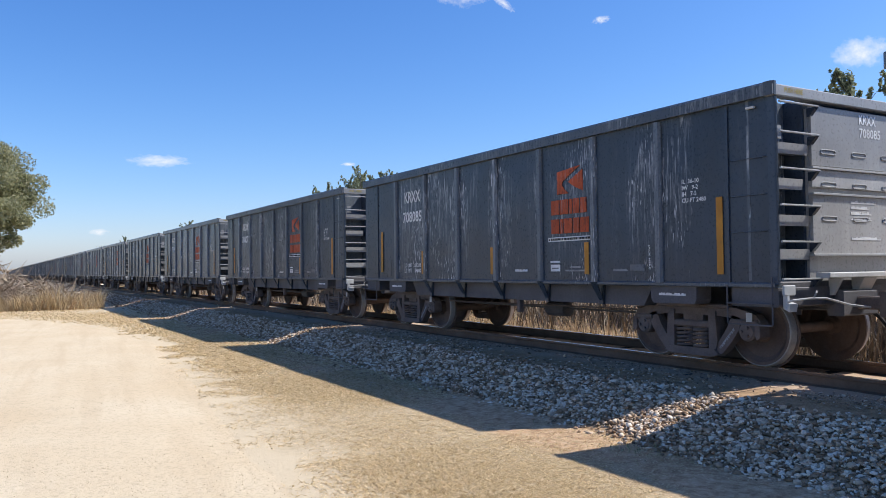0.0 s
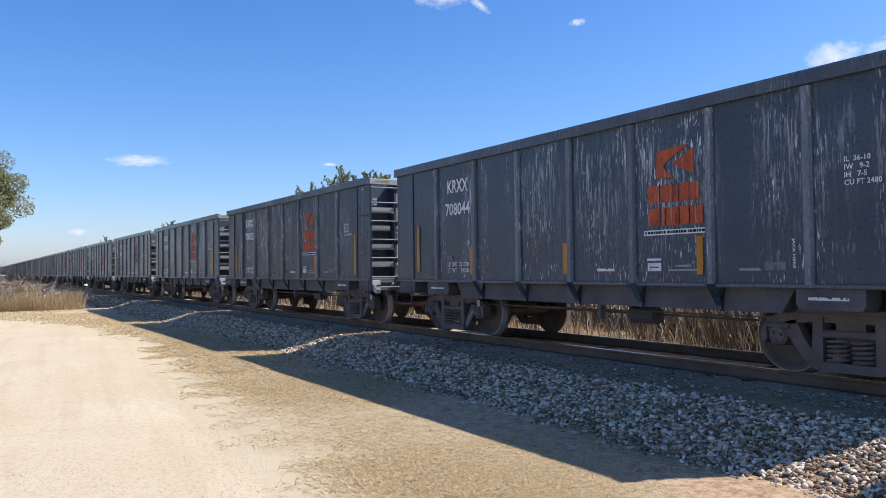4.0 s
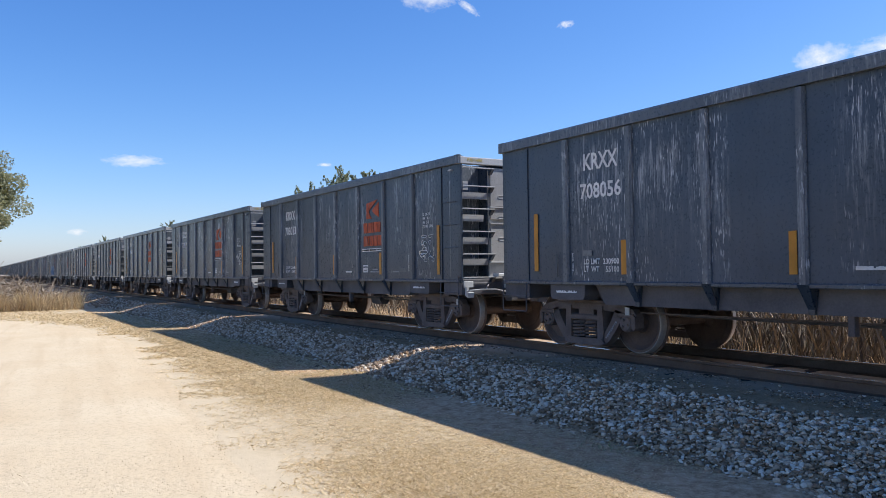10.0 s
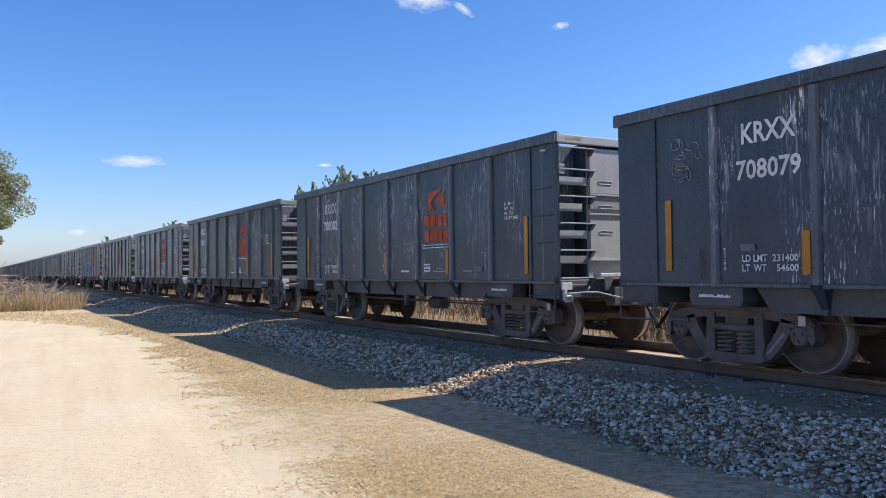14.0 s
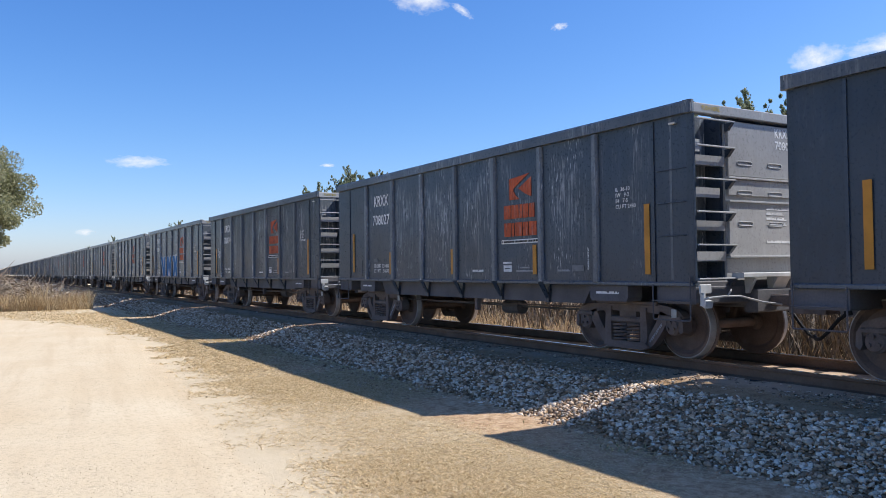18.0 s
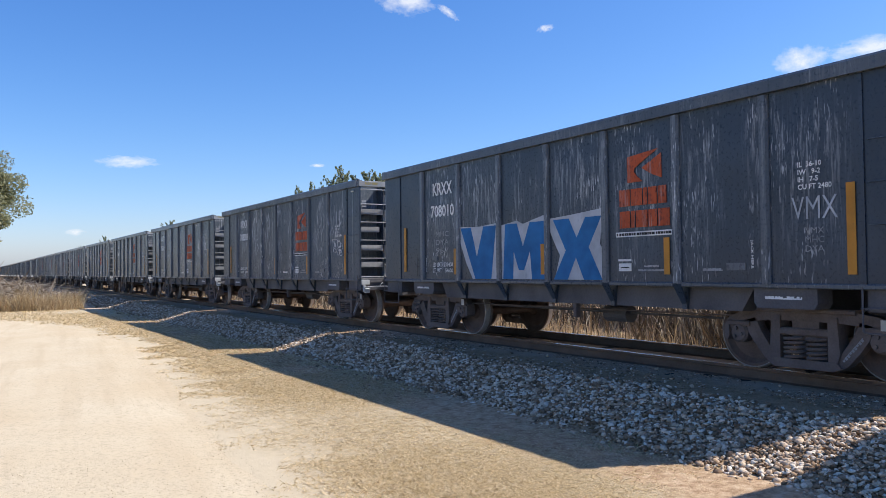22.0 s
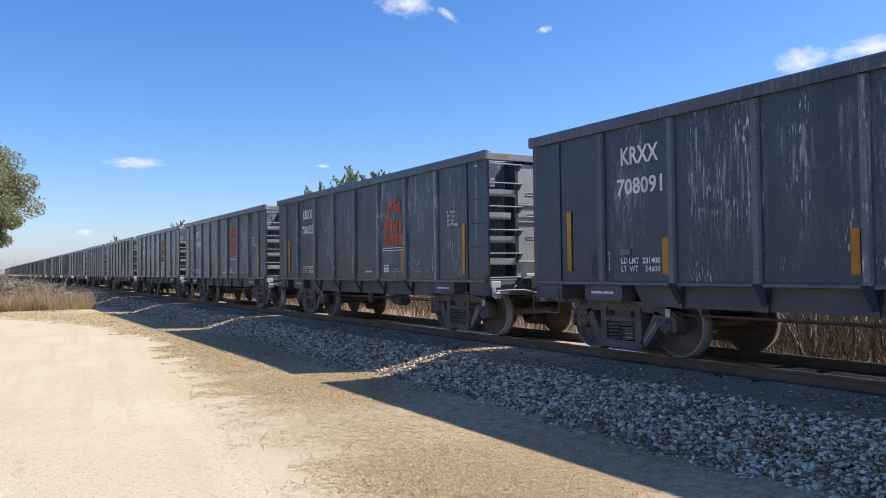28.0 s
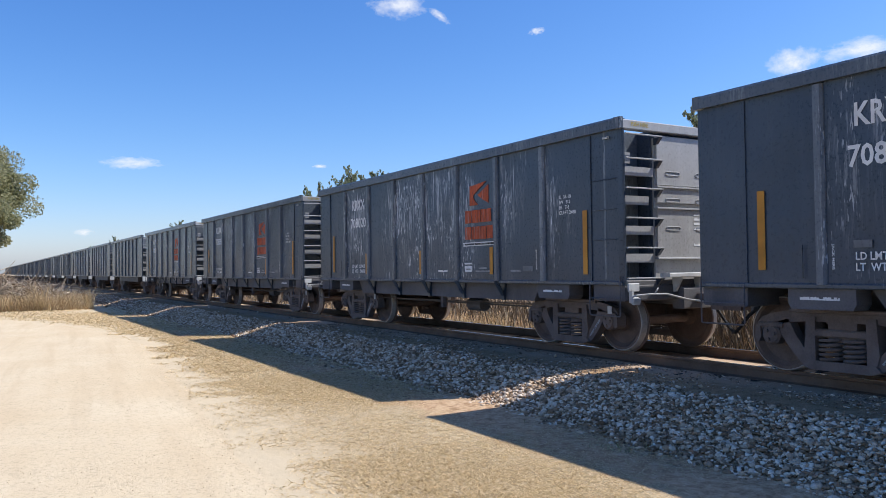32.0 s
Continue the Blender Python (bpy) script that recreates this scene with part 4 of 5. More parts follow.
    for i in range(21):
        w = 0.022 + 0.012 * ((i * 7) % 3)
        marks.box(ON_SIDE - 0.008, ON_SIDE - 0.004, u - w, u, 1.733, 1.768)
        u -= w + (0.012 if i % 7 else 0.028)
    part("slogan_marks", marks, BLACK, car, "illegible small dark slogan")
    part("notice", bar_mesh("notice", 4.22, 3.98, 1.235, 1.345, WHITE), None, car)
    part("notice_bar", bar_mesh("notice_bar", 4.18, 4.02, 1.28, 1.295, BLACK, ON_SIDE - 0.004), None, car)
    part("notice_line", bar_mesh("notice_line", 4.23, 3.98, 1.375, 1.405, WHITE), None, car)
    part("stencil_line", worded_bar(3.85, 3.38, 1.235, 0.027, 385, TAG), None, car, m=pose(ON_SIDE, 0, 0))
    part("stencil_line", worded_bar(3.74, 3.48, 1.29, 0.027, 374, TAG), None, car, m=pose(ON_SIDE, 0, 0))
    part("stencil_line", worded_bar(5.22, 4.86, 1.235, 0.0405, 522, WHITE), None, car, m=pose(ON_SIDE, 0, 0))
    part("stencil_line", worded_bar(2.75, 2.45, 1.235, 0.0337, 275, TAG), None, car, m=pose(ON_SIDE, 0, 0))
    part("stencil_box", bar_mesh("stencil_box", 2.40, 2.12, 1.24, 1.33, FAINT), None, car)
    part("stencil_box", bar_mesh("stencil_box", 9.42, 9.22, 1.47, 1.55, FAINT), None, car)
    part("jacking_notice", lettering_mesh("JACK HERE", 0.34, 0.042, WHITE), None, car, m=pose(ON_SIDE, 2.05, 1.60, 90, 0, 0))
    part("jacking_notice", lettering_mesh("JACK HERE", 0.28, 0.036, WHITE), None, car, m=pose(ON_SIDE, 9.67, 1.52, 90, 0, 0))
    letter(car, "dimension_data", "IL  36-10\nIW   9-2\nIH   7-5\nCU FT 2480", 1.42, 1.02, 2.13, 2.44)
    part("push_notice", lettering_mesh("PUSH HERE", 0.34, 0.06, PALE_YELLOW), None, car, m=pose(-1.30, -0.034, TOP - 0.115, 0, 0, 90))
    rnd = random.Random(31)
    for z, wide in ((2.06, 0.56), (1.99, 0.40), (1.92, 0.46), (1.85, 0.46), (1.60, 0.66)):
        top, x = [], 0.02
        while x < wide:
            w = rnd.uniform(0.014, 0.05)
            h = z + rnd.choice((0.012, 0.026, 0.034, 0.036, 0.038))
            top += [(x, h), (min(x + w, wide), h)]
            x += w + 0.001
        line = Shape().prism("y", [(wide, z), (0.02, z)] + top, 0.0145, 0.0185)
        part("end_stencil", line, WHITE, car, "illegible white stencil line")
    return car


def add_wheels(car):
    """Four wheelsets with their bearings, each one free to turn."""
    sets = []
    for u in AXLES:
        w = part("wheelset", WHEELSET, None, car, m=pose(0, u, WHEEL_R))
        part("tread", TREADS, None, w, "bright worn tread and rim")
        part("tread", TREADS_FAR, None, w, "bright worn tread and rim")
        for b in BEARINGS:
            part("bearing_cap", b, None, w)
        sets.append(w)
    return sets


def build_far_car():
    """The same car as far cars show it: fewer fittings."""
    car = new("gondola_car")
    tagged(car, "dark grey steel gondola freight car far down the train", "freight car", "gondola cars of the train")
    for k in (-1, 1):
        part("side_sheet", sheet_shape(k), PAINT, car)
    part("drop_floor", Shape().prism("x", [(2.05, SILL + 0.05), (2.30, 0.74), (9.12, 0.74), (9.40, SILL + 0.05)], -1.3, 1.3).box(-1.4, 1.4, 0.3, LONG - 0.3, SILL - 0.03, SILL + 0.06), PAINT_LOW, car)
    post = Shape().box(-SIDE - 0.055, -SIDE + 0.002, -0.058, 0.058, SILL, TOP - 0.17).mesh("side_post", PAINT_POST)
    for u in POSTS:
        part("side_post", post, None, car, m=pose(0, u, 0))
    part("cap_rail", Shape().box(-SIDE - 0.07, -SIDE + 0.09, 0.0, LONG, TOP - 0.155, TOP, 0.02).box(SIDE - 0.09, SIDE + 0.07, 0.0, LONG, TOP - 0.155, TOP, 0.02), PAINT_CAP, car)
    part("side_sill", Shape().box(-SIDE - 0.03, SIDE + 0.03, 0.02, LONG - 0.02, SILL - 0.055, SILL + 0.004, 0.012), PAINT_CAP, car)
    for m in (pose(0, 0, 0), pose(0, LONG, 0, 0, 0, 180)):
        add_end_wall(car, m)
        # end sheet again in the colour lightened for the sun
        part("end_plate", Shape().box(-0.74, 1.40, 0.02, 0.10, 1.42, TOP - 0.20), PAINT_END_LIT, car, m=m)
        ladder = Shape()
        for z in (3.21, 2.86, 2.43, 2.00, 1.57, 1.13):
            ladder.box(-1.39, -0.70, -0.065, -0.03, z - 0.012, z + 0.012)
        for z in (2.70, 2.27, 1.85, 1.45):
            ladder.prism("x", [(0.36, z - 0.03), (0.36, z + 0.045), (0.035, z + 0.06), (0.045, z - 0.07)], -SIDE + 0.06, -0.74)
        part("end_ladder", ladder, PAINT_END_LIT, car, m=m)
        part("lever_bracket", Shape().box(-1.43, -1.15, -0.06, -0.03, 0.78, 1.06, 0.01), WHITE_FRESH, car, m=m)
        part("coupler", Shape().box(-0.12, 0.12, -0.70, 0.1, 0.70, 0.93, 0.02), TRUCK, car, m=m)
    for y_mid in (1.631, LONG - 1.631):
        truck = Shape().box(-1.07, 1.07, y_mid - 0.4, y_mid + 0.4, 0.15, 0.70, 0.05).box(-1.07, 1.07, y_mid - 1.05, y_mid + 1.05, 0.5, 0.74, 0.05)
        part("truck", truck, TRUCK, car)
    for u in AXLES:
        part("wheelset", WHEELSET_FAR, None, car, m=pose(0, u, WHEEL_R))
    return car


# place of the first car's near end along the track, second by second
RUN = [(0.0, 5.815), (1.0, -1.225), (2.5, -11.82), (4.5, -25.78), (6.0, -36.36), (7.5, -46.95), (9.0, -57.52), (10.5, -68.18), (12.0, -78.82),
       (13.5, -89.43), (15.5, -103.68), (17.0, -114.16), (18.5, -124.75), (20.0, -135.43), (21.5, -146.24), (23.0, -157.01), (24.5, -167.87),
       (25.5, -175.10), (27.5, -189.63), (28.5, -196.93), (29.5, -204.16), (30.5, -211.33), (31.25, -216.84), (32.0, -222.38)]
FIRST, NEAR_LAST, LAST = -2, 20, 42
NUMBERS = {-1: "708060", 0: "708085", 1: "708071", 2: "708044", 3: "708075", 4: "708081", 5: "708056", 6: "708013", 7: "708079", 8: "708002", 9: "708011",
           10: "708027", 11: "708074", 12: "708010", 13: "708008", 14: "708009", 15: "708091", 16: "708055", 17: "708058", 18: "708020"}
LIMITS = {2: ("231700", "54300"), 4: ("231600", "54400"), 0: ("231200", "54800"), 5: ("230900", "55100"), 6: ("231600", "54400"), 11: ("231600", "54400"), 13: ("231500", "54500"), 16: ("231000", "55000")}


def scribble(car, u_far, u_near, z0, z1, seed, width=0.006, material=None):
    """A sprayed scrawl of a few looping strokes."""
    rnd = random.Random(seed)
    s = Shape()
    wide, tall = u_far - u_near, z1 - z0
    for i in range(11):
        # a loop or hook of its own size that begins somewhere in the upper or lower half
        cu, cz = u_near + wide * rnd.uniform(0.12, 0.88), z0 + tall * (i % 4 + rnd.uniform(0.2, 0.8)) / 4
        ru, rz = wide * rnd.uniform(0.06, 0.24), tall * rnd.uniform(0.05, 0.17)
        c, turns, slip = rnd.uniform(0, 6.3), rnd.uniform(0.5, 1.2), rnd.uniform(-0.5, 0.5)
        pts = []
        for w in np.linspace(0, 2 * math.pi * turns, 22):
            grow = 1 + 0.35 * math.sin(2 * w + c)
            pts.append((ON_SIDE - 0.002, min(u_far, max(u_near, cu + ru * grow * math.cos(w + c) + slip * ru * w * 0.4)), min(z1, max(z0, cz + rz * grow * math.sin(w + c)))))
        s.tube(pts, width, 4)
    return part("spray_tag", s, material or TAG, car, "grey sprayed scrawl")


def big_graffiti(car):
    """Three tall blue sprayed letters edged in white across three panels."""
    def at(u0, u1, pts):
        return [(u0 + (u1 - u0) * p, 1.11 + 0.94 * q) for p, q in pts]
    v = ((0, 1), (0.30, 1), (0.47, 0.42), (0.66, 1), (1.0, 1), (0.86, 0.0), (0.42, 0.0))
    m_ = ((0.02, 0), (0.08, 1), (0.36, 1), (0.5, 0.58), (0.66, 1), (1.0, 1), (0.98, 0), (0.70, 0), (0.66, 0.5), (0.52, 0.16), (0.40, 0.16), (0.28, 0.5), (0.26, 0))
    x_ = ((0, 1), (0.34, 1), (0.50, 0.68), (0.68, 1), (1.0, 1), (0.74, 0.52), (1.0, 0), (0.64, 0), (0.48, 0.36), (0.30, 0), (0.0, 0), (0.27, 0.48))
    edges = (((-0.14, 1.0), (-0.02, 1.03), (0.5, 1.0), (1.08, 1.05), (1.06, 0.5), (1.06, 0.0), (0.34, 0.0), (0.16, 0.30)),
             ((-0.08, 0.98), (0.36, 1.05), (0.5, 0.98), (0.72, 1.04), (1.05, 1.12), (1.04, 0.55), (1.03, 0.0), (-0.05, 0.0), (-0.10, 0.5)),
             ((-0.18, 1.02), (0.4, 1.06), (1.04, 1.12), (0.96, 0.56), (1.04, 0.44), (1.03, 0.0), (0.02, 0.0), (0.14, 0.40), (0.02, 0.62)))
    for u0, u1, p, edge in ((8.36, 7.22, v, edges[0]), (7.04, 5.86, m_, edges[1]), (5.66, 4.56, x_, edges[2])):
        part("graffiti_edge", flat_outline(at(u0, u1, edge), SPRAY_WHITE, "graffiti_edge"), None, car, "white sprayed edge")
        part("graffiti_letter", flat_outline(at(u0, u1, p), SPRAY_BLUE, "graffiti_letter", ON_SIDE - 0.004), None, car, "blue sprayed letter")
    for text, z in (("MHC", 1.93), ("DYA", 1.77), ("957", 1.61)):
        letter(car, "sprayed_word", text, 9.28, 8.80, z, z + 0.10, TAG, bold=0.0)
    letter(car, "sprayed_word", "VMX", 1.50, 0.96, 1.80, 2.05, SPRAY_WHITE, bold=-0.004)
    for text, z in (("VMX", 1.64), ("MHC", 1.54), ("DYA", 1.44)):
        letter(car, "sprayed_word", text, 1.34, 1.12, z, z + 0.07, TAG, bold=0.0)


def make_train():
    cars = {}
    proto = build_car()
    for k in range(FIRST, NEAR_LAST + 1):
        cars[k] = proto if k == FIRST else copy_thing(proto, pose(0, 0, 0))
    far = build_far_car()
    for k in range(NEAR_LAST + 1, LAST + 1):
        cars[k] = far if k == NEAR_LAST + 1 else copy_thing(far, pose(0, 0, 0))
    wheels = {}
    mark = lettering_mesh("KRXX", 0.72, 0.25, WHITE)
    limit_words, weight_words = lettering_mesh("LD LMT", 0.345, 0.085, WHITE), lettering_mesh("LT  WT", 0.33, 0.085, WHITE)
    end_mark = lettering_mesh("KRXX", 0.37, 0.125, WHITE_END)
    for k in range(FIRST, NEAR_LAST + 1):
        car = cars[k]
        wheels[k] = add_wheels(car)
        number = NUMBERS.get(k, "70803%d" % (k % 10))
        part("reporting_mark", mark, None, car, m=pose(ON_SIDE, 9.38, 2.745))
        part("car_number", lettering_mesh(number, 0.86, 0.24, WHITE), None, car, m=pose(ON_SIDE, 9.46, 2.315))
        a, b = LIMITS.get(k, ("231400", "54600"))
        part("limit_words", limit_words, None, car, m=pose(ON_SIDE, 9.40, 1.34))
        part("limit_figure", lettering_mesh(a, 0.33, 0.085, WHITE), None, car, m=pose(ON_SIDE, 8.99, 1.34))
        part("weight_words", weight_words, None, car, m=pose(ON_SIDE, 9.40, 1.225))
        part("weight_figure", lettering_mesh(b, 0.275, 0.085, WHITE), None, car, m=pose(ON_SIDE, 8.935, 1.225))
        part("end_mark", end_mark, None, car, m=pose(0.24, 0.016, 3.08, 0, 0, 90))
        part("end_number", lettering_mesh(number, 0.46, 0.125, WHITE_END), None, car, m=pose(0.245, 0.016, 2.91, 0, 0, 90))
    big_graffiti(cars[12])
    tagged(cars[12], "dark steel gondola freight car with large blue and white graffiti")
    for k, spot in ((6, (1.60, 0.98, 1.45, 2.0)), (7, (1.58, 0.92, 1.52, 1.96)), (13, (1.56, 0.92, 1.66, 2.08)), (11, (10.42, 9.90, 1.80, 2.18))):
        scribble(cars[k], *spot, k, material=WHITE)
        tagged(cars[k], "weathered dark steel gondola freight car with a sprayed scrawl")
    scribble(cars[7], 10.45, 9.95, 2.4, 2.95, 77)
    return cars, wheels


CARS, WHEELS = make_train()


# ---- grass, weeds, brush and trees ----
def scatter_grass():
    rng = np.random.default_rng(8)
    spots = []
    for y0, y1, per in ((-4.0, 2.0, 1500), (2.0, 7.0, 5600), (7.0, 13.0, 2800), (13.0, 26.0, 800), (26.0, 44.0, 180)):
        n = int((y1 - y0) * 4.6 * per)
        y = rng.uniform(y0, y1, n)
        x = np.array([right_edge(v) for v in y]) - 0.5 + rng.uniform(0, 1, n) ** 1.0 * (6.5 - np.array([right_edge(v) for v in y]))
        edge = x - np.array([right_edge(v) for v in y])
        patch = np.array([noise.noise((a * 1.4, b * 1.4, 5.0)) for a, b in zip(x, y)])
        keep = rng.uniform(0, 1, n) < np.clip(0.05 + edge * 0.6 + patch * 0.5, 0.0, 1) * np.where(x > 5.05, 0.42, 1)
        spots.append(np.stack([x, y, np.full(n, GROUND - 0.035)], 1)[keep])
    p = np.concatenate(spots)
    n = len(p)
    v, f = blades(rng, p, rng.uniform(0.012, 0.040, n) * (1 + 0.8 * (p[:, 1] > 14)), rng.uniform(0.006, 0.017, n) * np.clip(p[:, 1] / 6, 1, 4), rng.uniform(1.2, 5.5, n))
    ob = new("short_grass", stuff_mesh("short_grass", v, f, STRAW))
    tagged(ob, "short dry tan grass between road and ballast", "grass", kind="stuff")
    # chips of stone on the road
    n = 9000
    y = 1.5 + 15 * rng.uniform(0, 1, n) ** 1.4
    x = np.array([right_edge(w) for w in y]) + 0.2 - rng.uniform(0, 1, n) ** 1.5 * 5.2
    r = rng.uniform(0.002, 0.007, n)
    w = np.clip((np.array([right_edge(q) for q in y]) - x) / 6.2, 0, 1)
    z = GROUND - 0.006 + 0.035 * (1 - (2 * w - 1) ** 2) - 0.024 * np.clip(1 - w * 9, 0, 1)
    tet = np.array([(1, 0, -0.3), (-0.5, 0.87, -0.3), (-0.5, -0.87, -0.3), (0.1, 0.1, 0.8)])
    v = tet[None] * r[:, None, None] * rng.uniform(0.6, 1.4, (n, 4, 3)) + np.stack([x, y, z], 1)[:, None]
    f = (np.arange(n) * 4)[:, None, None] + np.array([(0, 1, 3), (1, 2, 3), (2, 0, 3), (0, 2, 1)])[None]
    ob = new("road_chips", stuff_mesh("road_chips", v.reshape(-1, 3), f.reshape(-1, 3), PEBBLE))
    tagged(ob, "small limestone chips strewn over the road", "gravel", kind="stuff")


def tall_grass(name, label, rng, n, where, h0, h1, w, material):
    p = where(rng, n)
    n = len(p)
    tuft = np.array([0.65 + 0.9 * max(-0.4, noise.noise((a * 1.1, b * 1.1, 6.0))) for a, b in p[:, :2]])
    v, f = blades(rng, p, (h0 + (h1 - h0) * rng.uniform(0, 1, n) ** 1.8) * tuft, w * rng.uniform(0.6, 1.5, n), rng.uniform(0.1, 1.0, n))
    ob = new(name, stuff_mesh(name, v, f, material))
    tagged(ob, label, "grass", kind="stuff")


def weeds():
    rng = np.random.default_rng(21)

    def behind(rng, n):
        y = rng.uniform(-6, 1, n) if n < 10 else np.concatenate([rng.uniform(-4, 30, n * 2 // 3), rng.uniform(30, 110, n - n * 2 // 3)])
        x = MID + 3.6 + rng.exponential(0.9, n)
        clump = np.array([noise.noise((a * 0.9, b * 0.9, 2.0)) for a, b in zip(x, y)])
        keep = (clump > rng.uniform(-0.3, 0.45, n)) & ((y > 12.8) | (rng.uniform(0, 1, n) < 0.25))
        return np.stack([x, y, np.full(n, GROUND - 0.05)], 1)[keep]
    tall_grass("tall_grass", "tall dry tan grass behind the track", rng, 34000, behind, 0.12, 0.80, 0.014, TALL_STRAW)

    def left(rng, n):
        x = 4.9 - 14 * rng.uniform(0, 1, n) ** 1.3
        y = 42.3 + rng.exponential(1.3, n) + 0.12 * np.abs(x - 4.4) + rng.uniform(0, 1, n) * 1.5 * (x > 3.6)
        return np.stack([x, y, np.full(n, GROUND - 0.05)], 1)
    tall_grass("roadside_grass", "tall dry grass below the brush pile", rng, 20000, left, 0.25, 1.5, 0.02, TALL_STRAW)

    def toe(rng, n):
        y = rng.uniform(3.5, 22, n)
        x = MID - 3.72 + 0.35 * np.clip((y - 5.0) / 9.0, 0, 1) + rng.normal(0, 0.16, n)
        keep = np.array([noise.noise((a * 2.2, b * 1.3, 12.0)) for a, b in zip(x, y)]) > 0.27
        return np.stack([x, y, np.full(n, GROUND - 0.03)], 1)[keep]
    tall_grass("toe_weeds", "thin pale green weeds at the foot of the ballast", rng, 9000, toe, 0.02, 0.10, 0.007, WEED)

    # leafless dark brush behind the grass
    n = 42000
    y = rng.uniform(-6, 110, n)
    x = MID + 4.1 + rng.uniform(0, 1, n) ** 1.5 * 4.5
    keep = np.array([noise.noise((a * 0.5, b * 0.35, 8.0)) for a, b in zip(x, y)]) > rng.uniform(-0.9, 0.15, n)
    keep &= (y < 13.5) | (x > MID + 6.5) | (rng.uniform(0, 1, n) < 0.2)
    p = np.stack([x, y, np.full(n, GROUND - 0.05)], 1)[keep]
    v, f = blades(rng, p, rng.uniform(0.6, 1.9, len(p)), rng.uniform(0.015, 0.05, len(p)), rng.uniform(0.2, 0.9, len(p)))
    ob = new("low_brush", stuff_mesh("low_brush", v, f, BRUSH))
    tagged(ob, "tangled dark brush along the far side of the track", "brush", kind="stuff")


def brush_pile():
    """A heap of bleached dead branches, each a bent and forked twig."""
    rnd = random.Random(5)
    s = Shape()
    for i in range(5200):
        x = rnd.uniform(-6.0, 3.9)
        y = 45.2 + rnd.uniform(0, 3.2)
        high = max(0.35, 3.3 - 0.56 * max(0.0, x + 0.4)) * (0.75 + 0.35 * noise.noise((x * 0.9, 3.0, 1.0)))
        z = GROUND + rnd.uniform(0.0, high) * rnd.uniform(0.35, 1.0)
        turn, rise = rnd.uniform(0, 6.28), rnd.uniform(-0.35, 0.75)
        size = rnd.uniform(0.25, 1.0) if i % 5 else rnd.uniform(0.7, 1.3)
        pts = [Vector((x, y, z))]
        for j in range(4):
            turn += rnd.uniform(-0.5, 0.5)
            rise += rnd.uniform(-0.35, 0.35)
            q = pts[-1] + Vector((math.cos(turn), math.sin(turn) * 0.6, rise)) * size / 4
            q.z = max(q.z, GROUND)
            pts.append(q)
        r = rnd.uniform(0.010, 0.032) * (1 if i % 5 else 1.7)
        s.tube(pts, r, 4, r * 0.3)
    ob = new("brush_pile", s.mesh("brush_pile", TWIG))
    tagged(ob, "heap of bleached dead branches at the road bend", "brush pile", kind="stuff")


def leaf_cloud(rng, centres, radii, per, size, flat=0.8):
    """Leaves scattered in clumps: small bent quads."""
    c = np.repeat(centres, per, 0)
    r = np.repeat(radii, per)
    n = len(c)
    d = rng.normal(size=(n, 3))
    d /= np.linalg.norm(d, axis=1)[:, None]
    p = c + d * (r * rng.uniform(0.25, 1.0, n) ** 0.6)[:, None] * [1, 1, flat]
    a = rng.normal(size=(n, 3))
    a /= np.linalg.norm(a, axis=1)[:, None]
    b = np.cross(a, rng.normal(size=(n, 3)))
    b /= np.linalg.norm(b, axis=1)[:, None]
    s = size * rng.uniform(0.6, 1.4, n)[:, None]
    a, b = a * s, b * s * 0.55
    v = np.stack([p - a, p + b, p + a, p - b], 1).reshape(-1, 3)
    k = np.arange(n)[:, None] * 4
    return v, np.concatenate([k + [0, 1, 2], k + [0, 2, 3]], 0)


def oak_tree(x, y, height, spread, seed, leaves, label):
    """A broad tree: forked trunk and a crown of leaf clumps at the limbs' ends."""
    rng = np.random.default_rng(seed)
    rnd = random.Random(seed)
    root = new("oak_tree")
    root.location = (x, y, GROUND - 0.05)
    tagged(root, label, "tree")
    s = Shape()
    tips = []
    fork = Vector((0.1, 0, height * 0.22))
    s.tube([(0, 0, 0), (0.05, 0.02, height * 0.12), fork], spread * 0.075, 8, spread * 0.055)
    for i in range(9):
        w = 2 * math.pi * i / 9 + rnd.uniform(-0.3, 0.3)
        out, up = spread * rnd.uniform(0.45, 0.85), height * rnd.uniform(0.25, 0.62)
        end = fork + Vector((math.cos(w) * out, math.sin(w) * out, up))
        mid = fork.lerp(end, 0.5) + Vector((0, 0, 0.12 * height))
        s.tube([fork, mid, end], spread * 0.035, 6, spread * 0.01)
        tips += [mid, end]
        for j in range(3):
            e2 = mid.lerp(end, rnd.uniform(0.2, 0.9)) + Vector((rnd.uniform(-1, 1), rnd.uniform(-1, 1), rnd.uniform(-0.2, 0.9))) * spread * 0.3
            s.tube([mid, e2], spread * 0.014, 5, spread * 0.005)
            tips.append(e2)
    part("trunk", s, BARK, root)
    cs, rs = [], []
    for i in range(230):
        w, t = rnd.uniform(0, 2 * math.pi), rnd.uniform(-1, 1)
        q = rnd.uniform(0.45, 1.0)
        ring = math.sqrt(max(0, 1 - t * t))
        cs.append((math.cos(w) * ring * spread * q, math.sin(w) * ring * spread * q, height * 0.62 + t * height * 0.36 * q))
        rs.append(spread * rnd.uniform(0.12, 0.24))
    for t in tips:
        cs.append(tuple(t))
        rs.append(spread * rnd.uniform(0.14, 0.24))
    v, f = leaf_cloud(rng, np.array(cs), np.array(rs), leaves, 0.072)
    part("crown", stuff_mesh("crown", v, f, OAK), None, root)
    return root


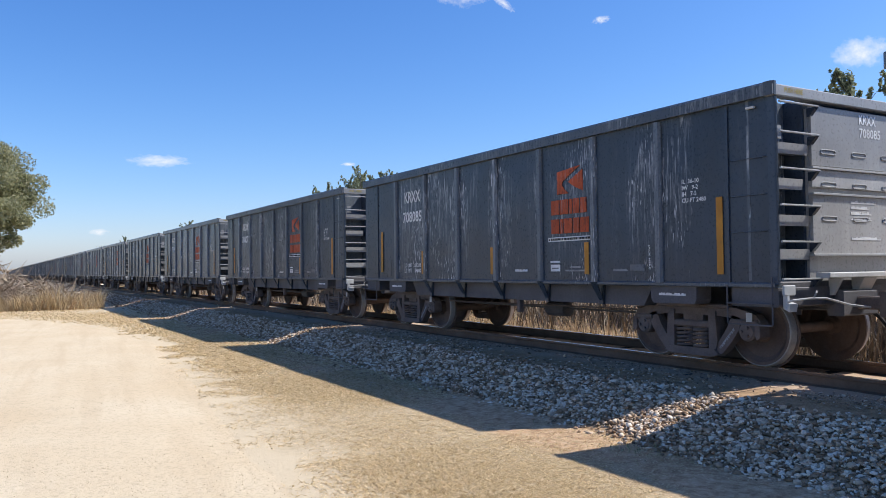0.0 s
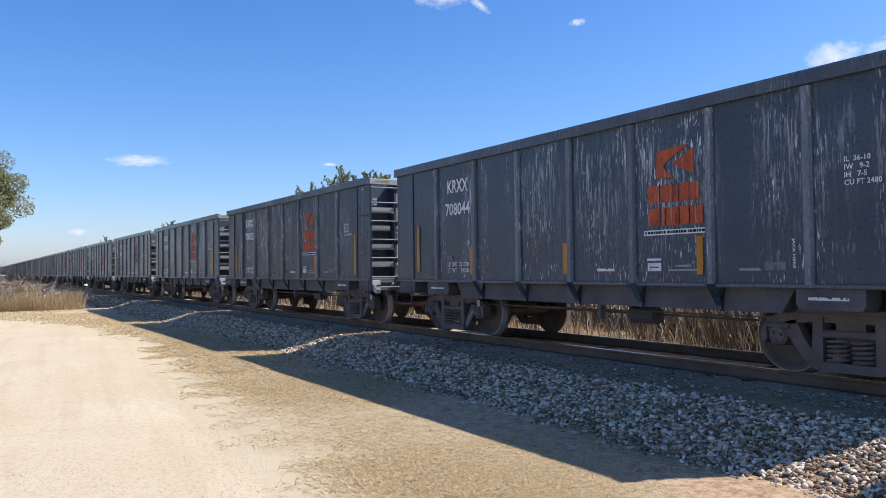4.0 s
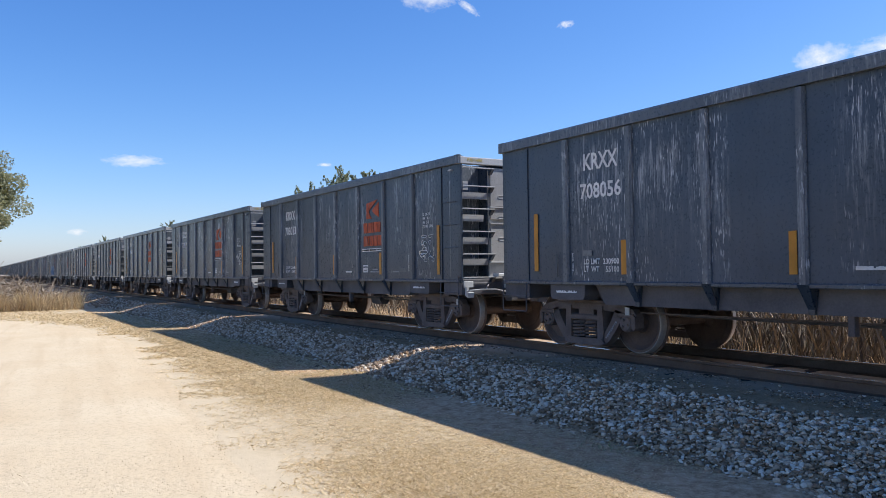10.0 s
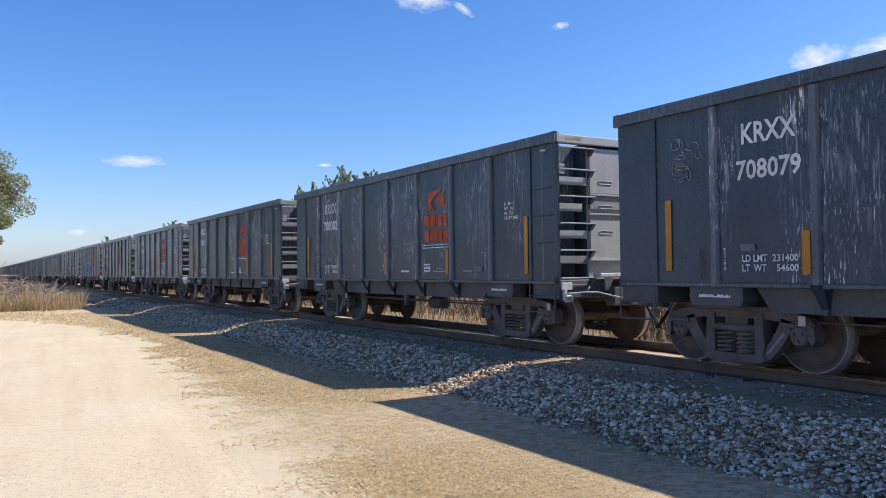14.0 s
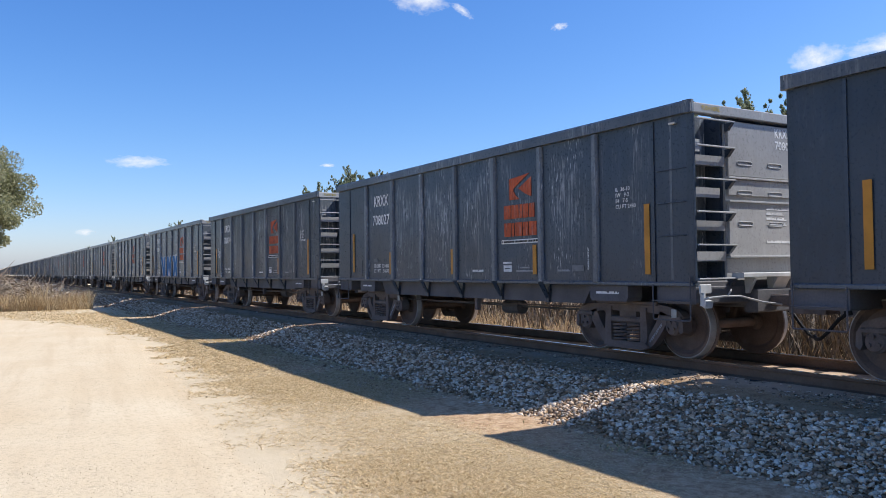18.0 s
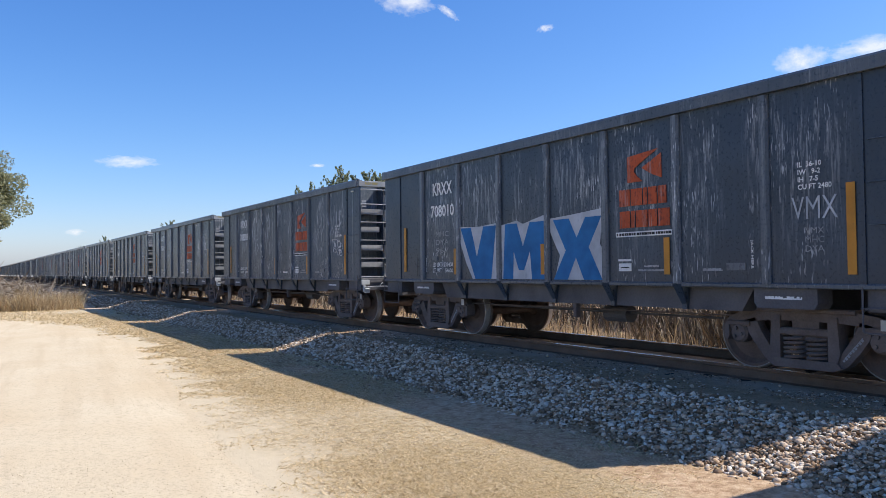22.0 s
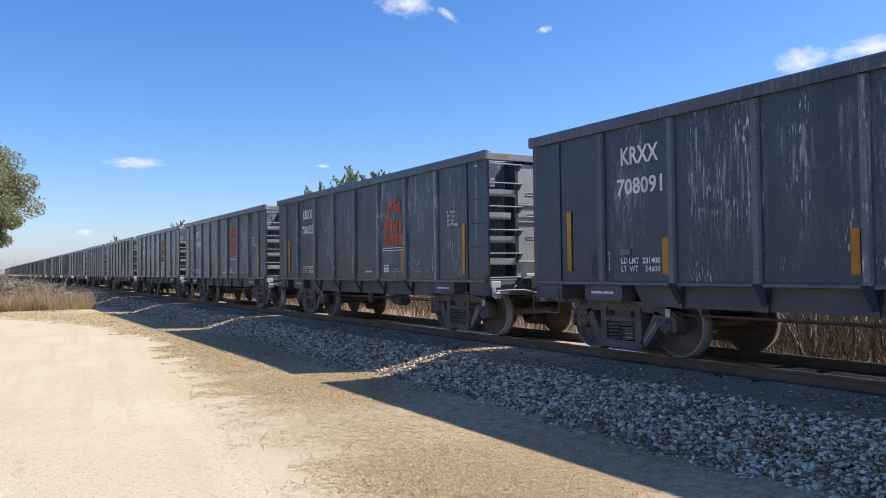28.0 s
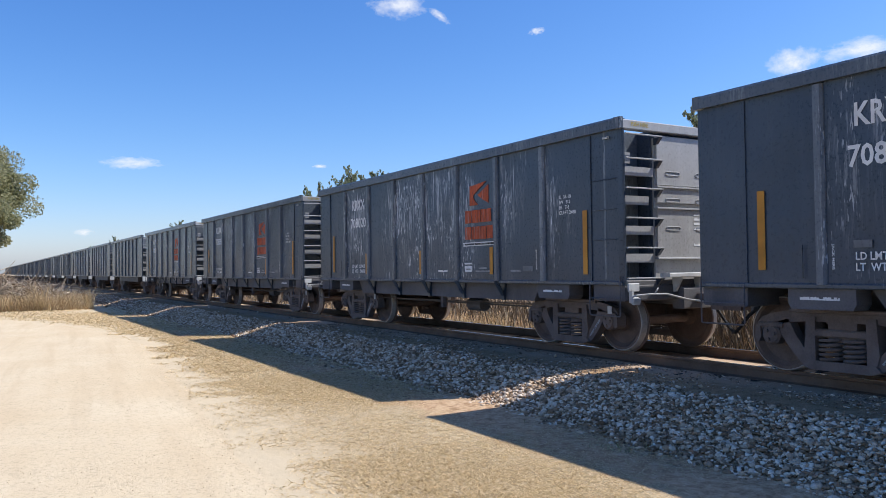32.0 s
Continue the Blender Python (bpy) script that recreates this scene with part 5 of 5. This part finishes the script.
def juniper(x, y, height, seed, label="dark green juniper tree behind the track", width=0.28):
    """A spiky evergreen: straight trunk, whorls of rising boughs, feathery tufts."""
    rng = np.random.default_rng(seed)
    rnd = random.Random(seed)
    root = new("juniper_tree")
    root.location = (x, y, GROUND - 0.05)
    tagged(root, label, "tree", "junipers beyond the track")
    s = Shape().tube([(0, 0, 0), (0.05, 0.03, height * 0.5), (0, 0, height * 0.97)], height * 0.022, 7, 0.015)
    cs, rs = [(0, 0, height * 0.96), (0, 0, height * 0.9)], [0.10, 0.16]
    for i in range(60):
        t = rnd.uniform(0.12, 0.93)
        w = rnd.uniform(0, 2 * math.pi)
        out = height * width * (1 - t) ** 0.8 * rnd.uniform(0.5, 1.3) + 0.15
        a = Vector((0, 0, height * t))
        e = a + Vector((math.cos(w) * out, math.sin(w) * out, out * rnd.uniform(0.7, 1.6)))
        s.tube([a, a.lerp(e, 0.5) + Vector((0, 0, -0.04)), e], 0.022, 4, 0.006)
        for j in range(7):
            q = 0.25 + 0.75 * j / 6
            p = a.lerp(e, q)
            cs.append((p.x + rnd.uniform(-0.07, 0.07), p.y + rnd.uniform(-0.07, 0.07), p.z + rnd.uniform(-0.02, 0.12)))
            rs.append(rnd.uniform(0.05, 0.13) * (1.2 - 0.7 * q) * height / 7)
    part("trunk", s, BARK, root)
    v, f = leaf_cloud(rng, np.array(cs), np.array(rs) * 0.95, 30, 0.05, 1.9)
    part("crown", stuff_mesh("crown", v, f, JUNIPER), None, root)
    return root


scatter_grass()
weeds()
brush_pile()
oak_tree(-1.75, 49.0, 9.8, 4.1, 3, 600, "broad olive green oak at the road bend")
for i, (x, y, top) in enumerate(((20.0, 12.4, 6.68), (20.6, 11.4, 6.5), (20.2, 15.3, 6.45), (20.8, 13.9, 6.5), (20.4, 10.5, 6.8), (20.3, 17.4, 6.4), (21.0, 9.4, 6.9),
                                 (20.0, 44.6, 7.75), (20.5, 47.6, 7.5), (20.2, 50.4, 7.4), (20.4, 41.6, 7.4), (20.1, 42.9, 7.1), (22.0, 103.0, 8.1),
                                 (22.0, 159.0, 8.3), (22.5, 201.0, 8.0), (20.5, 53.0, 7.3), (20.8, 46.0, 7.2), (20.2, 39.8, 6.9))):
    juniper(x, y, top - GROUND, 40 + i)


# ---- clouds ----
def cloud_material():
    m, n, l, b = shader("cloud_vapour")
    v = coords(n, l, scale=(3.4, 1.0, 2.2), drift=9.0)
    full = n.new("ShaderNodeTexCoord").outputs["Object"]
    size = n.new("ShaderNodeVectorMath")
    size.operation = "LENGTH"
    l.new(full, size.inputs[0])
    near = ramp(n, l, size.outputs["Value"], (0.15, 1.0), (1.0, 0.0))
    puff = noise_at(n, l, v, 1.0, 7, 0.62)
    fac = ramp(n, l, blend(n, l, 0.42, puff, near), (0.42, 0.0), (0.78, 0.80))
    # the clouds' sunlit white is put in as emission
    clear, glow, mix = n.new("ShaderNodeBsdfTransparent"), n.new("ShaderNodeEmission"), n.new("ShaderNodeMixShader")
    glow.inputs[0].default_value = (0.93, 0.95, 1.0, 1)
    glow.inputs[1].default_value = 0.95
    l.new(fac, mix.inputs[0])
    l.new(clear.outputs[0], mix.inputs[1])
    l.new(glow.outputs[0], mix.inputs[2])
    l.new(mix.outputs[0], n["Material Output"].inputs["Surface"])
    return m


CLOUD = cloud_material()
DRIFT = Vector((-1.03, 2.07, 0.0))      # metres a second at a height of 300 m


def make_cloud(x, y, z, wide, high, turn=0.0, far=1.0):
    """A thin bank of vapour, bowed like a shell, at its place at twelve seconds."""
    vs, fs = [], []
    for j in range(13):
        for i in range(25):
            a, b = i / 12 - 1, j / 6 - 1
            vs.append((a, 0.25 * (a * a + b * b), b))
    for j in range(12):
        for i in range(24):
            k = j * 25 + i
            fs.append((k, k + 1, k + 26, k + 25))
    ob = new("cloud", stuff_mesh("cloud", vs, fs, CLOUD, smooth=True))
    heading = math.degrees(math.atan2(-x, y))
    ob.scale = (wide, wide * 0.3, high)
    tagged(ob, "small white fair weather cloud in a blue sky", "cloud", "fair weather clouds", kind="structure")
    ob.visible_shadow = False
    return ob, [(t, pose(x + DRIFT.x * far * (t - 12), y + DRIFT.y * far * (t - 12), z, 0, turn, heading)) for t in (0.0, 16.0, 32.0)]


CLOUDS = [make_cloud(376, 2207, 301, 108, 25), make_cloud(434, 742, 306, 46, 22), make_cloud(484, 737, 300, 22, 7, 35), make_cloud(623, 729, 300, 15, 7, -8),
          make_cloud(1046, 665, 301, 54, 32), make_cloud(1085, 585, 304, 76, 26), make_cloud(858, 2045, 300, 34, 8), make_cloud(342, 3200, 155, 50, 18, 0, 0.4)]


# ---- what moves ----
def motions():
    for k, car in CARS.items():
        walk(car, [(t, pose(MID, y + k * PITCH, 0)) for t, y in RUN])
    ts = np.array([r[0] for r in RUN])
    ys = np.array([r[1] for r in RUN])
    for k, sets in WHEELS.items():
        # the wheels roll while the car is near; far off they hold
        near = [t for t in np.arange(0, 32.01, 1 / 15) if -4.0 < np.interp(t, ts, ys) + k * PITCH + LONG and np.interp(t, ts, ys) + k * PITCH < 26.0]
        if len(near) < 2:
            continue
        for w, u in zip(sets, AXLES):
            rows = [(t, math.degrees((ys[0] - np.interp(t, ts, ys)) / WHEEL_R)) for t in near]
            if rows[0][0] > 0.05:
                rows.insert(0, (0.0, rows[0][1]))
            if rows[-1][0] < 31.95:
                rows.append((32.0, rows[-1][1]))
            walk(w, [(float(t), pose(0, u, WHEEL_R, a, 0, 0)) for t, a in rows])
    for ob, rows in CLOUDS:
        walk(ob, rows)


motions()
